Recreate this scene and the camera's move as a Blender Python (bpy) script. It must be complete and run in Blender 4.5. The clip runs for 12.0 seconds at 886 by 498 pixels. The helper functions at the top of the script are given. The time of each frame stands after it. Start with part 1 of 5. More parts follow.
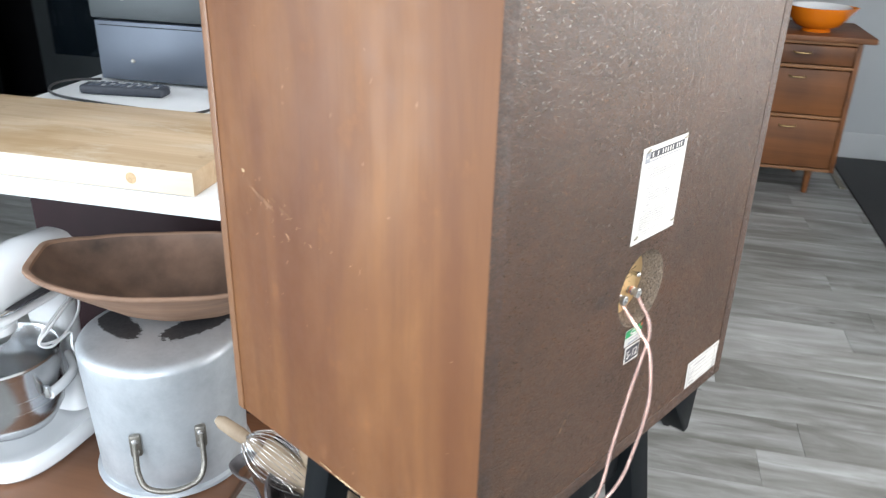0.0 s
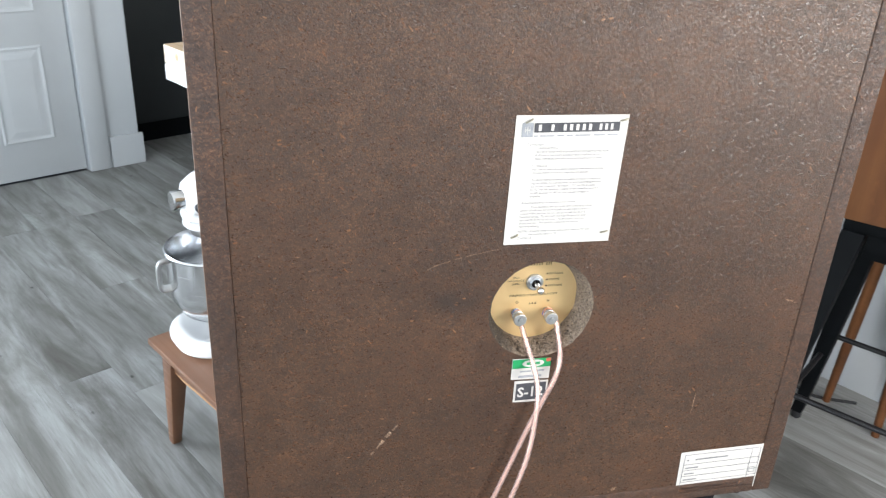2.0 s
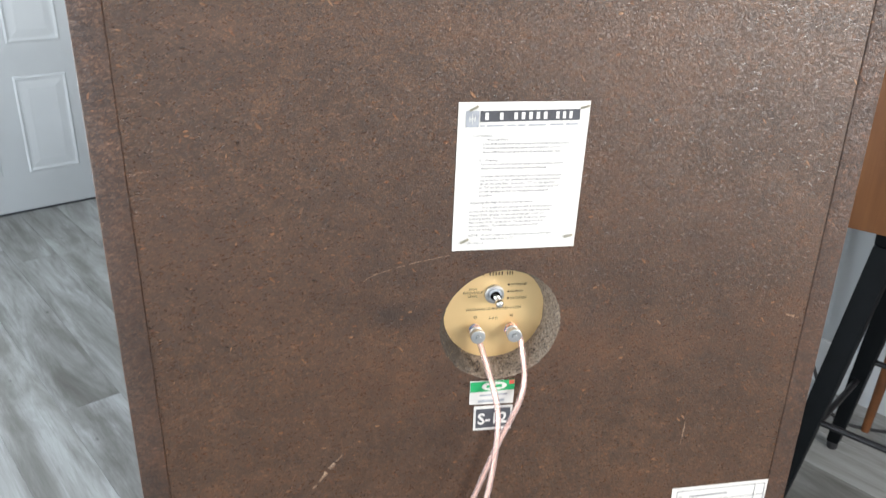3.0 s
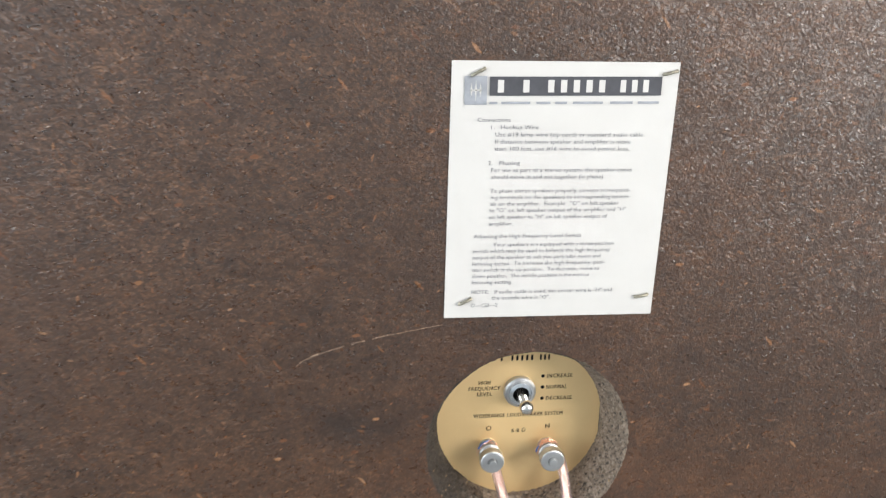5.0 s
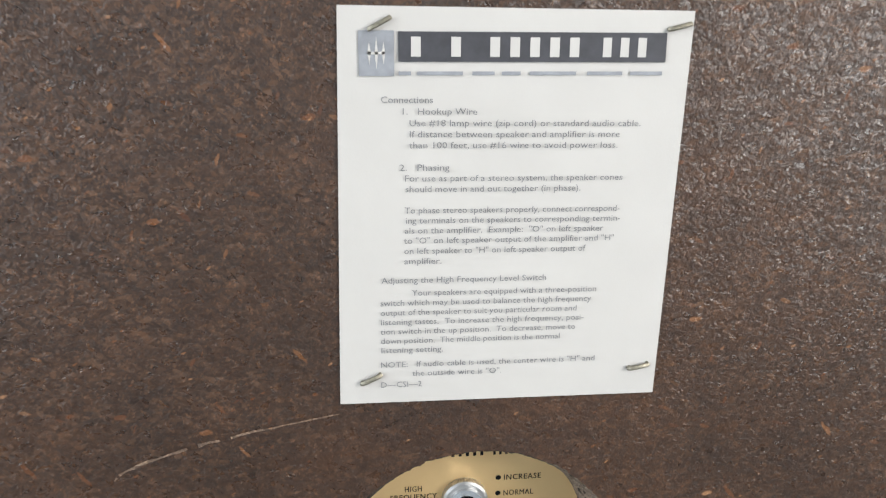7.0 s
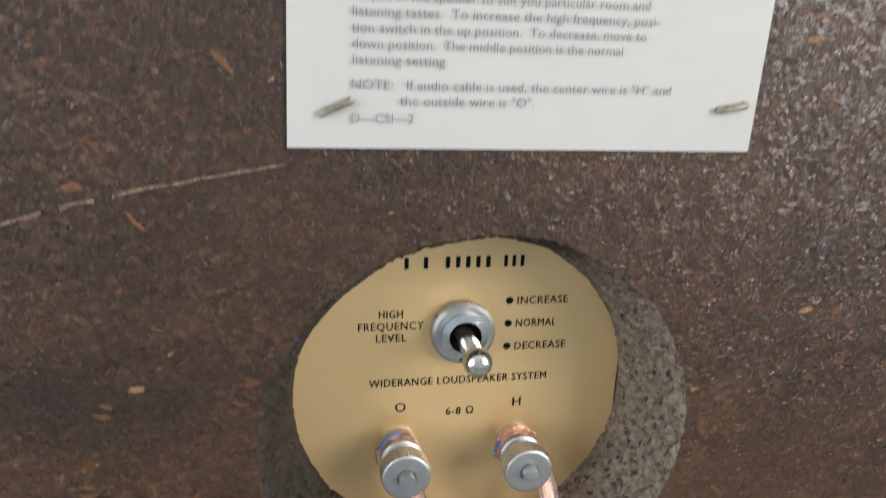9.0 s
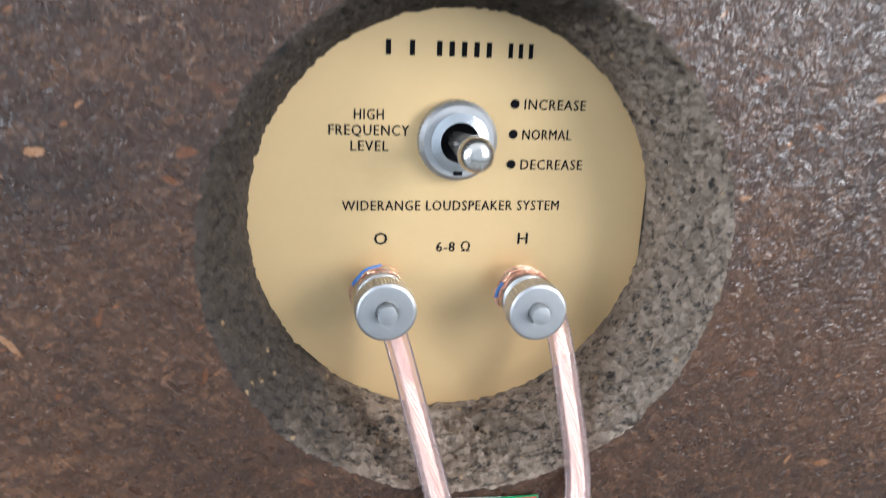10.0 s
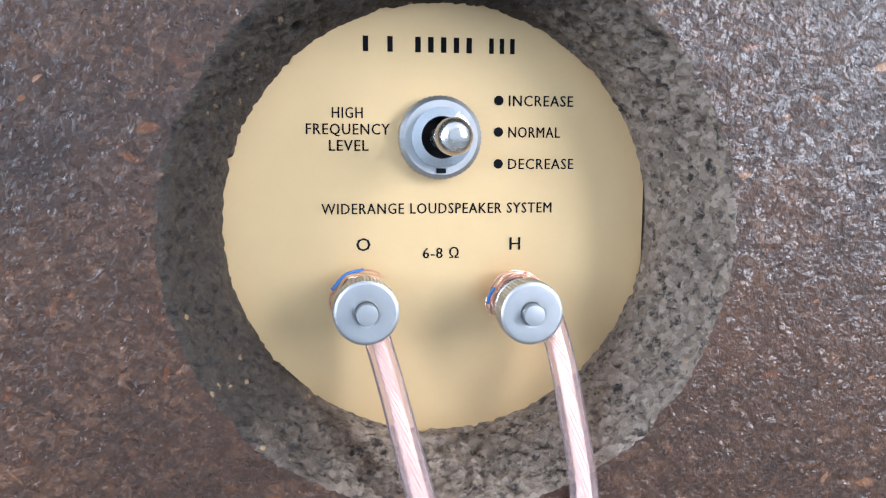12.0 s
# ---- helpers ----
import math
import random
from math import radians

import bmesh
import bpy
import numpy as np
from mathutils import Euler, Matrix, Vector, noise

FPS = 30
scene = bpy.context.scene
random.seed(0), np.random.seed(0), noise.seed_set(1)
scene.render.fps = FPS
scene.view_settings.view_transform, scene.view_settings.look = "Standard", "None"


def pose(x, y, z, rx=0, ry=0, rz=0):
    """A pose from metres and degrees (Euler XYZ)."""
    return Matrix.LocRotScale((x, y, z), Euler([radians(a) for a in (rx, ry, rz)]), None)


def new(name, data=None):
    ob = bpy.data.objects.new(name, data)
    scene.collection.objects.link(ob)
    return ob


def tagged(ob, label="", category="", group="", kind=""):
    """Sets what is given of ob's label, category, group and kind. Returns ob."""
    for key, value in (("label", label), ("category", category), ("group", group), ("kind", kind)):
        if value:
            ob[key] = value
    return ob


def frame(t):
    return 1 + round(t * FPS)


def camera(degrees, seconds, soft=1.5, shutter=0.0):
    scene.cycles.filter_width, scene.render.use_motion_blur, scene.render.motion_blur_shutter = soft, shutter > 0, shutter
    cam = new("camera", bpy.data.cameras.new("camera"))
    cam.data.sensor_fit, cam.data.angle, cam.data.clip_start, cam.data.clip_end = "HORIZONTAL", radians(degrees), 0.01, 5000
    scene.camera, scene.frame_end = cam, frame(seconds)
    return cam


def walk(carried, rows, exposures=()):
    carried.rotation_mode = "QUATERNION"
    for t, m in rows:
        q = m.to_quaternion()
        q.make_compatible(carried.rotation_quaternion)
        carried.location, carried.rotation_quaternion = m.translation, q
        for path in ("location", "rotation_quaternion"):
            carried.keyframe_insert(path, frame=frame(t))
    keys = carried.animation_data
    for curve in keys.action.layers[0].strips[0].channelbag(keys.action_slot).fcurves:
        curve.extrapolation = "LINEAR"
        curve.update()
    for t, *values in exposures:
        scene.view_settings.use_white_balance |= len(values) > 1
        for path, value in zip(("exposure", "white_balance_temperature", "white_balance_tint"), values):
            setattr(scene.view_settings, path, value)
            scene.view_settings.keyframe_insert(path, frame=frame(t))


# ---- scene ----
EXPOSURES = [  # seconds, stops, white balance and tint
    (0.0, 0.0, 6500, 10), (2.0, -0.02, 6500, 10), (3.2, -0.02, 6500, 10), (5.0, -0.38, 6500, 10), (6.7, -0.55, 6500, 10),
    (8.5, -0.96, 6500, 10), (9.5, -0.55, 6400, 10), (10.5, -0.16, 5450, 12), (12.0, -0.14, 5450, 12),
]
cam = camera(58.05, 12.0, soft=1.2, shutter=0.4)
PATH = [
    (0.0, -0.4382, -0.3569, 1.3491, -47.17, -24.77, 1.63),
    (0.5, -0.2811, -0.4144, 1.3217, -39.26, -24.68, 4.22),
    (1.0, -0.1524, -0.4306, 1.3061, -30.63, -25.89, 4.13),
    (1.5, -0.0336, -0.4836, 1.2912, -21.60, -26.06, 4.30),
    (2.0, 0.0447, -0.5270, 1.2754, -13.71, -25.08, 2.87),
    (2.5, 0.0901, -0.5190, 1.2505, -11.68, -24.87, 2.91),
    (3.0, 0.1230, -0.4848, 1.2359, -10.66, -23.24, 1.37),
    (3.2, 0.1340, -0.4758, 1.2224, -9.91, -21.38, 0.82),
    (4.8, 0.1836, -0.3162, 1.1495, -5.57, -18.01, 0.22),
    (5.0, 0.1874, -0.2975, 1.1441, -6.16, -17.23, 0.60),
    (5.5, 0.1941, -0.2704, 1.1380, -7.14, -16.92, 0.89),
    (6.0, 0.2017, -0.2473, 1.1353, -7.00, -16.76, 0.23),
    (6.5, 0.2153, -0.2218, 1.1286, -7.07, -16.02, 0.18),
    (6.7, 0.2227, -0.2100, 1.1245, -6.69, -15.55, 0.37),
    (8.3, 0.2251, -0.1563, 1.0878, -10.00, -16.69, 2.14),
    (8.5, 0.2238, -0.1504, 1.0788, -10.50, -17.76, 2.62),
    (9.0, 0.2209, -0.1373, 1.0493, -11.12, -18.17, 2.16),
    (9.5, 0.2253, -0.1322, 1.0275, -10.40, -17.75, 2.26),
    (10.0, 0.2276, -0.1198, 0.9986, -11.16, -16.34, 2.47),
    (10.5, 0.2306, -0.1158, 0.9793, -10.35, -10.43, 1.29),
    (11.0, 0.2356, -0.1166, 0.9768, -8.96, -8.80, 0.73),
    (11.5, 0.2367, -0.1172, 0.9768, -8.54, -7.93, 0.34),
    (12.0, 0.2369, -0.1178, 0.9751, -8.54, -7.16, 0.15),
]  # seconds, eye, heading to the left, tilt up, lean to the left
walk(cam, [(t, pose(x, y, z, 0, 0, a) @ pose(0, 0, 0, 90 + p) @ pose(0, 0, 0, 0, 0, r)) for t, x, y, z, a, p, r in PATH], EXPOSURES)

# ---- light ----
world = bpy.data.worlds.new("sky")
scene.world = world
world.use_nodes = True
sky = world.node_tree.nodes.new("ShaderNodeTexSky")
sky.sky_type, sky.sun_disc = "NISHITA", False
sky.sun_elevation, sky.sun_rotation = radians(38), radians(200)
world.node_tree.links.new(sky.outputs[0], world.node_tree.nodes["Background"].inputs[0])
world.node_tree.nodes["Background"].inputs[1].default_value = 0.10

ROOM = pose(0, 0, 0, 0, 0, 30)  # the room's walls stand 30 degrees from the loudspeaker's back


def window_light(u, v, z, wide, high, turn, power, colour):
    """The sky's light in a window's opening; turn: the heading in which it shines, in the room's degrees."""
    lamp = bpy.data.lights.new("window_light", "AREA")
    lamp.shape, lamp.size, lamp.size_y = "RECTANGLE", wide, high
    lamp.energy, lamp.color = power, colour
    ob = new("window_light", lamp)
    ob.matrix_world = ROOM @ pose(u, v, z, 90, 0, turn)
    return ob


WINDOWS = [  # wall, centre along the wall, width, sill, power
    ("south", 0.85, 1.05, 0.95, 80),
    ("west", -0.66, 0.8, 0.95, 52),
    ("west", 0.80, 1.7, 0.06, 75),
    ("north", -1.25, 1.5, 0.06, 125),
]
SOUTH, WEST, NORTH, HEAD = -2.0, -2.6, 3.06, 2.30
for side, along, wide, sill, power in WINDOWS:
    u, v, turn = {"south": (along, SOUTH - 0.02, 0), "west": (WEST - 0.02, along, -90), "north": (along, NORTH + 0.02, 180)}[side]
    window_light(u, v, (sill + HEAD) / 2, wide - 0.1, HEAD - sill - 0.1, turn, power, (1.0, 0.98, 0.96) if side == "south" else (0.90, 0.95, 1.0) if along < 0 and side == "west" else (0.82, 0.91, 1.0))

# ---- materials ----
class Nodes:
    """A small hand for writing node materials."""

    def __init__(self, name):
        self.mat = bpy.data.materials.new(name)
        self.mat.use_nodes = True
        self.tree = self.mat.node_tree
        self.bsdf = self.tree.nodes["Principled BSDF"]

    def add(self, kind, settings=None, **links):
        n = self.tree.nodes.new(kind)
        for key, value in (settings or {}).items():
            n.inputs[key].default_value = value
        for key, source in links.items():
            self.link(source, n.inputs[key.replace("_", " ")])
        return n

    def link(self, source, target):
        self.tree.links.new(source.outputs[0] if isinstance(source, bpy.types.Node) else source, target)

    def coords(self, kind="Object", scale=(1, 1, 1), turn=(0, 0, 0), shift=None):
        tc = self.tree.nodes.new("ShaderNodeTexCoord")
        m = self.tree.nodes.new("ShaderNodeMapping")
        m.inputs["Scale"].default_value = scale
        m.inputs["Rotation"].default_value = turn
        self.link(tc.outputs[kind], m.inputs["Vector"])
        if shift is not None:
            self.link(shift, m.inputs["Location"])
        return m

    def noise(self, at, scale, detail=4, rough=0.55, distort=0.0):
        n = self.add("ShaderNodeTexNoise", {"Scale": scale, "Detail": detail, "Roughness": rough, "Distortion": distort})
        self.link(at, n.inputs["Vector"])
        return n.outputs["Fac"]

    def cells(self, at, scale, feature="F1", rand=1.0):
        n = self.add("ShaderNodeTexVoronoi", {"Scale": scale, "Randomness": rand})
        n.feature = feature
        self.link(at, n.inputs["Vector"])
        return n

    def ramp(self, source, stops, hard=False):
        r = self.tree.nodes.new("ShaderNodeValToRGB")
        r.color_ramp.interpolation = "CONSTANT" if hard else "LINEAR"
        while len(r.color_ramp.elements) < len(stops):
            r.color_ramp.elements.new(0.5)
        for e, (p, c) in zip(r.color_ramp.elements, stops):
            e.position = p
            e.color = (*c, 1) if isinstance(c, tuple) else (c, c, c, 1)
        self.link(source, r.inputs[0])
        return r.outputs[0]

    def mix(self, fac, a, b, how="MIX"):
        m = self.tree.nodes.new("ShaderNodeMix")
        m.data_type, m.blend_type = "RGBA", how
        for value, k in ((fac, 0), (a, 6), (b, 7)):
            socket = m.inputs[k]
            if isinstance(value, (int, float)):
                socket.default_value = value if k == 0 else (value, value, value, 1)
            elif isinstance(value, tuple):
                socket.default_value = (*value, 1)
            else:
                self.link(value, socket)
        return m.outputs[2]

    def maths(self, how, a, b=0.0):
        m = self.tree.nodes.new("ShaderNodeMath")
        m.operation = how
        for value, socket in zip((a, b), m.inputs):
            if isinstance(value, (int, float)):
                socket.default_value = value
            else:
                self.link(value, socket)
        return m.outputs[0]

    def bump(self, height, strength=0.3, distance=0.001, base=None):
        b = self.add("ShaderNodeBump", {"Strength": strength, "Distance": distance})
        self.link(height, b.inputs["Height"])
        if base is not None:
            self.link(base, b.inputs["Normal"])
        return b.outputs[0]

    def done(self, color=None, rough=None, metal=None, normal=None, **more):
        for value, key in ((color, "Base Color"), (rough, "Roughness"), (metal, "Metallic"), (normal, "Normal")):
            if value is None:
                continue
            if isinstance(value, tuple):
                self.bsdf.inputs[key].default_value = (*value, 1)
            elif isinstance(value, (int, float)):
                self.bsdf.inputs[key].default_value = value
            else:
                self.link(value, self.bsdf.inputs[key])
        for key, value in more.items():
            self.bsdf.inputs[key.replace("_", " ")].default_value = value
        return self.mat


def paint(name, color, rough=0.5, vary=0.12, scale=9.0, relief=0.15, metal=0.0, **more):
    """Paint, plastic or metal with faint blotches and fine relief."""
    n = Nodes(name)
    at = n.coords()
    blotch = n.noise(at, scale, 5)
    grain = n.noise(at, scale * 40, 3)
    dark, light = tuple(c * (1 - vary) for c in color), tuple(min(1, c * (1 + vary)) for c in color)
    col = n.ramp(blotch, [(0.3, dark), (0.7, light)])
    r = n.ramp(grain, [(0.3, max(0.02, rough - 0.06)), (0.7, min(1, rough + 0.06))])
    return n.done(col, r, metal, n.bump(grain, relief, 0.0004), **more)


def wood(name, dark, light, rough=0.4, along="z", scale=1.0, coat=0.0, relief=0.12, wear=None):
    """Wood with grain along one axis, with broad figure and fine pores."""
    n = Nodes(name)
    stretch = {"x": (0.6, 9, 9), "y": (9, 0.6, 9), "z": (9, 9, 0.6)}[along]
    info = n.tree.nodes.new("ShaderNodeObjectInfo")
    shift = n.add("ShaderNodeCombineXYZ")
    for k in range(3):
        n.link(n.maths("MULTIPLY", info.outputs["Random"], 3.0 + k), shift.inputs[k])
    at = n.coords(scale=tuple(s * scale for s in stretch), shift=shift)
    broad = n.noise(at, 0.9, 6, 0.6, 0.6)
    fine = n.noise(n.coords(scale=tuple(s * scale * (9 if s > 1 else 1.5) for s in stretch), shift=shift), 1.6, 3, 0.6)
    cloud = n.noise(n.coords(scale=(3, 3, 1.2), shift=shift), 1.2, 3)
    col = n.ramp(broad, [(0.25, dark), (0.75, light)])
    col = n.mix(n.maths("MULTIPLY", fine, 0.25), col, tuple(c * 0.55 for c in dark))
    col = n.mix(n.ramp(cloud, [(0.4, 0.0), (0.75, 0.5)]), col, tuple(min(1, c * 1.25) for c in light))
    r = n.ramp(fine, [(0.3, rough - 0.07), (0.7, rough + 0.1)])
    return n.done(col, r, 0.0, n.bump(fine, relief, 0.0004), Coat_Weight=coat, Coat_Roughness=0.25)


def particle_board(name, tint=(1.0, 1.0, 1.0), rough=0.36, relief=0.35, scale=1.0, smudge=None):
    """Dark stained chipboard: flakes pressed together, each at its own small tilt, with paler chips and rusty splinters."""
    n = Nodes(name)

    def t(c):
        return tuple(a * b for a, b in zip(c, tint))

    def flakes(turn, size, stretch):
        """One layer of flakes: its random colour channels and its relief."""
        at = n.coords(scale=(scale, scale, scale), turn=(0, radians(turn), 0))
        wob = n.add("ShaderNodeTexNoise", {"Scale": 420.0, "Detail": 2})
        n.link(at, wob.inputs["Vector"])
        bent = n.tree.nodes.new("ShaderNodeVectorMath")
        bent.operation = "MULTIPLY_ADD"
        n.link(wob.outputs["Color"], bent.inputs[0])
        bent.inputs[1].default_value = (0.0012, 0.0012, 0.0012)
        n.link(at, bent.inputs[2])
        longer = n.tree.nodes.new("ShaderNodeMapping")
        longer.inputs["Scale"].default_value = stretch
        n.link(bent, longer.inputs["Vector"])
        cell = n.cells(longer, size)
        off = n.tree.nodes.new("ShaderNodeVectorMath")
        off.operation = "SUBTRACT"
        n.link(longer, off.inputs[0])
        n.link(cell.outputs["Position"], off.inputs[1])
        tilt = n.tree.nodes.new("ShaderNodeVectorMath")
        tilt.operation = "SUBTRACT"
        n.link(cell.outputs["Color"], tilt.inputs[0])
        tilt.inputs[1].default_value = (0.5, 0.5, 0.5)
        slope = n.tree.nodes.new("ShaderNodeVectorMath")
        slope.operation = "DOT_PRODUCT"
        n.link(off, slope.inputs[0])
        n.link(tilt, slope.inputs[1])
        sep = n.add("ShaderNodeSeparateColor", Color=cell.outputs["Color"])
        return sep.outputs, slope.outputs["Value"], cell.outputs["Distance"]

    one, high1, gap1 = flakes(12, 800.0, (0.38, 1.0, 1.0))
    two, high2, gap2 = flakes(-40, 940.0, (0.42, 1.0, 1.0))
    dust, high3, _ = flakes(65, 2300.0, (0.55, 1.0, 1.0))
    which = n.ramp(n.noise(n.coords(scale=(scale, scale, scale)), 420.0, 2), [(0.47, 0.0), (0.53, 1.0)])
    shade = n.mix(which, one[0], two[0])
    col = n.ramp(shade, [(0.0, t((0.020, 0.014, 0.010))), (0.40, t((0.036, 0.024, 0.017))), (0.80, t((0.058, 0.039, 0.026))), (1.0, t((0.115, 0.082, 0.057)))])
    col = n.mix(0.35, col, n.ramp(dust[1], [(0.0, t((0.018, 0.013, 0.010))), (0.55, t((0.042, 0.028, 0.019))), (0.88, t((0.080, 0.054, 0.036))), (1.0, t((0.22, 0.16, 0.11)))]))
    gap = n.mix(which, gap1, gap2)
    col = n.mix(n.ramp(gap, [(0.54, 0.0), (0.76, 0.38)]), col, t((0.006, 0.005, 0.004)))
    # broad clouds of stain, and rusty smears along the board
    cloud = n.noise(n.coords(), 6.0, 5, 0.6)
    col = n.mix(n.ramp(cloud, [(0.33, 0.45), (0.60, 0.0)]), col, t((0.019, 0.013, 0.010)))
    rust = n.noise(n.coords(scale=(0.7, 1, 2.2)), 6.0, 5, 0.65, 0.5)
    col = n.mix(n.ramp(rust, [(0.46, 0.0), (0.72, 0.20)]), col, t((0.105, 0.058, 0.028)))
    mottle = n.noise(n.coords(scale=(0.8, 1, 1.2)), 55.0, 7, 0.72)
    col = n.mix(1.0, col, n.ramp(mottle, [(0.30, 0.72), (0.50, 1.0), (0.68, 1.32)]), "MULTIPLY")
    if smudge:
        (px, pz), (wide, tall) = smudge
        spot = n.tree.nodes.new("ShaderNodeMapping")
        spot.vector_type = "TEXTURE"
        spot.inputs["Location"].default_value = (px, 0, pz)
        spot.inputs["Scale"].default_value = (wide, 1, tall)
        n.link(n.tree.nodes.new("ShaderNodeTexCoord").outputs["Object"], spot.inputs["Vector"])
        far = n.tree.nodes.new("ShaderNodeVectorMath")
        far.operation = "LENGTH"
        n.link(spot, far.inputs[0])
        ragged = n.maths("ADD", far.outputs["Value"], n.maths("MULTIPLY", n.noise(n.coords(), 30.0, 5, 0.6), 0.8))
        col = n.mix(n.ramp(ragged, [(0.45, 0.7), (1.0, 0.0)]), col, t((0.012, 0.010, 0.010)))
    # single paler chips and rusty splinters, of all sizes
    for turn, size, stretch, share, soft in ((8, 330.0, (0.50, 1.0, 1.1), 0.980, 0.6), (74, 480.0, (0.38, 1.0, 1.2), 0.975, 0.55), (-50, 300.0, (0.34, 1.0, 1.6), 0.984, 0.55), (30, 760.0, (0.45, 1.0, 1.0), 0.950, 0.6), (-18, 420.0, (0.40, 1.0, 1.1), 0.965, 0.38)):
        big, _, far = flakes(turn, size, stretch)
        core = n.ramp(n.maths("ADD", far, n.maths("MULTIPLY", big[1], 0.22)), [(0.28, 1.0), (0.36, 0.0)])
        lone = n.maths("MULTIPLY", n.ramp(big[2], [(0.0, 0.0), (share, 1.0)], True), core)
        col = n.mix(n.maths("MULTIPLY", lone, soft), col, n.ramp(big[0], [(0.0, t((0.080, 0.034, 0.014))), (0.5, t((0.15, 0.075, 0.030))), (0.8, t((0.24, 0.150, 0.080))), (1.0, t((0.36, 0.27, 0.18)))]))
    high = n.maths("ADD", n.maths("MULTIPLY", n.mix(which, high1, high2), 0.9), n.maths("MULTIPLY", high3, 1.0))
    bump = n.bump(high, relief, 1.0)
    bump = n.bump(n.noise(n.coords(), 760.0, 3, 0.6), 0.42, 0.0008, bump)
    r = n.ramp(n.mix(which, one[2], two[2]), [(0.0, rough - 0.12), (1.0, rough + 0.20)])
    return n.done(col, r, 0.0, bump, Specular_IOR_Level=0.56)


def cut_board():
    """The torn wall of a hole sawn in chipboard: grey-brown crumbs, dark pits, golden chips and a darker upper-left
    flank.
    """
    n = Nodes("chipboard_cut")
    at = n.coords()
    crumb = n.cells(n.coords(scale=(1, 0.8, 1)), 950.0)
    tone = n.add("ShaderNodeSeparateColor", Color=crumb.outputs["Color"])
    col = n.ramp(tone.outputs[0], [(0.0, (0.155, 0.115, 0.083)), (0.5, (0.220, 0.168, 0.124)), (1.0, (0.305, 0.240, 0.182))])
    # the colour darkens over the upper-left flank, with a ragged edge
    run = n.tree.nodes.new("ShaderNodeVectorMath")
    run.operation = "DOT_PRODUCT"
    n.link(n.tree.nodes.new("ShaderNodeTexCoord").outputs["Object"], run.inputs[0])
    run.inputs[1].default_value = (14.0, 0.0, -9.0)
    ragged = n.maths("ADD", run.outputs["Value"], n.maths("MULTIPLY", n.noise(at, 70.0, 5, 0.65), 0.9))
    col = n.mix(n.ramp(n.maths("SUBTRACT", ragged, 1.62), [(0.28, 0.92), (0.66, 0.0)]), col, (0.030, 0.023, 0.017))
    gold = n.cells(n.coords(scale=(1, 0.6, 0.8)), 760.0)
    pick = n.add("ShaderNodeSeparateColor", Color=gold.outputs["Color"])
    spot = n.maths("MULTIPLY", n.ramp(pick.outputs[1], [(0.0, 0.0), (0.955, 1.0)], True), n.ramp(n.maths("ADD", gold.outputs["Distance"], n.maths("MULTIPLY", n.noise(at, 1500.0, 3), 0.6)), [(0.50, 1.0), (0.66, 0.0)]))
    col = n.mix(n.maths("MULTIPLY", spot, 0.7), col, (0.36, 0.24, 0.12))
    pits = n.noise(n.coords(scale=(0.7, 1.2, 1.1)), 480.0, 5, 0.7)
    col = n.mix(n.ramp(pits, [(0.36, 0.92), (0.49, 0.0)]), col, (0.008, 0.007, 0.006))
    bump = n.bump(pits, 0.75, 0.0016)
    bump = n.bump(crumb.outputs["Distance"], 0.35, 0.0006, bump)
    return n.done(col, n.ramp(tone.outputs[1], [(0.0, 0.55), (1.0, 0.85)]), 0.0, bump, Specular_IOR_Level=0.35)


def veneer(name, dark, light, rough=0.40):
    """Oiled walnut veneer: soft broad bands up the grain, clouds, thin pores and dull rubbed spots."""
    n = Nodes(name)
    band = n.noise(n.coords(scale=(8.5, 8.5, 0.55)), 1.0, 3, 0.5, 0.6)
    flame = n.noise(n.coords(scale=(11, 11, 3.2)), 1.0, 4, 0.55, 1.0)
    streak = n.noise(n.coords(scale=(46, 46, 1.2)), 1.0, 4, 0.6, 0.3)
    pore = n.noise(n.coords(scale=(320, 320, 6)), 1.0, 2, 0.6)
    cloud = n.noise(n.coords(scale=(6, 6, 3.4)), 1.0, 5, 0.6, 0.5)
    rub = n.noise(n.coords(scale=(22, 22, 14)), 1.0, 5, 0.65)
    col = n.ramp(band, [(0.34, dark), (0.50, tuple((a + b) / 2 for a, b in zip(dark, light))), (0.64, light)])
    col = n.mix(n.ramp(flame, [(0.48, 0.0), (0.70, 0.42)]), col, tuple(c * k for c, k in zip(light, (1.30, 1.40, 1.45))))
    col = n.mix(n.ramp(cloud, [(0.42, 0.0), (0.66, 0.40)]), col, tuple(c * k for c, k in zip(dark, (0.95, 0.85, 0.85))))
    col = n.mix(n.ramp(streak, [(0.45, 0.0), (0.72, 0.08)]), col, tuple(c * 0.75 for c in dark))
    col = n.mix(n.ramp(pore, [(0.55, 0.0), (0.75, 0.20)]), col, tuple(c * 0.5 for c in dark))
    col = n.mix(n.ramp(rub, [(0.60, 0.0), (0.74, 0.30)]), col, tuple(min(1, c * 1.6) for c in light))
    r = n.ramp(rub, [(0.3, rough - 0.08), (0.7, rough + 0.14)])
    return n.done(col, r, 0.0, n.bump(pore, 0.10, 0.0003), Specular_IOR_Level=0.40)


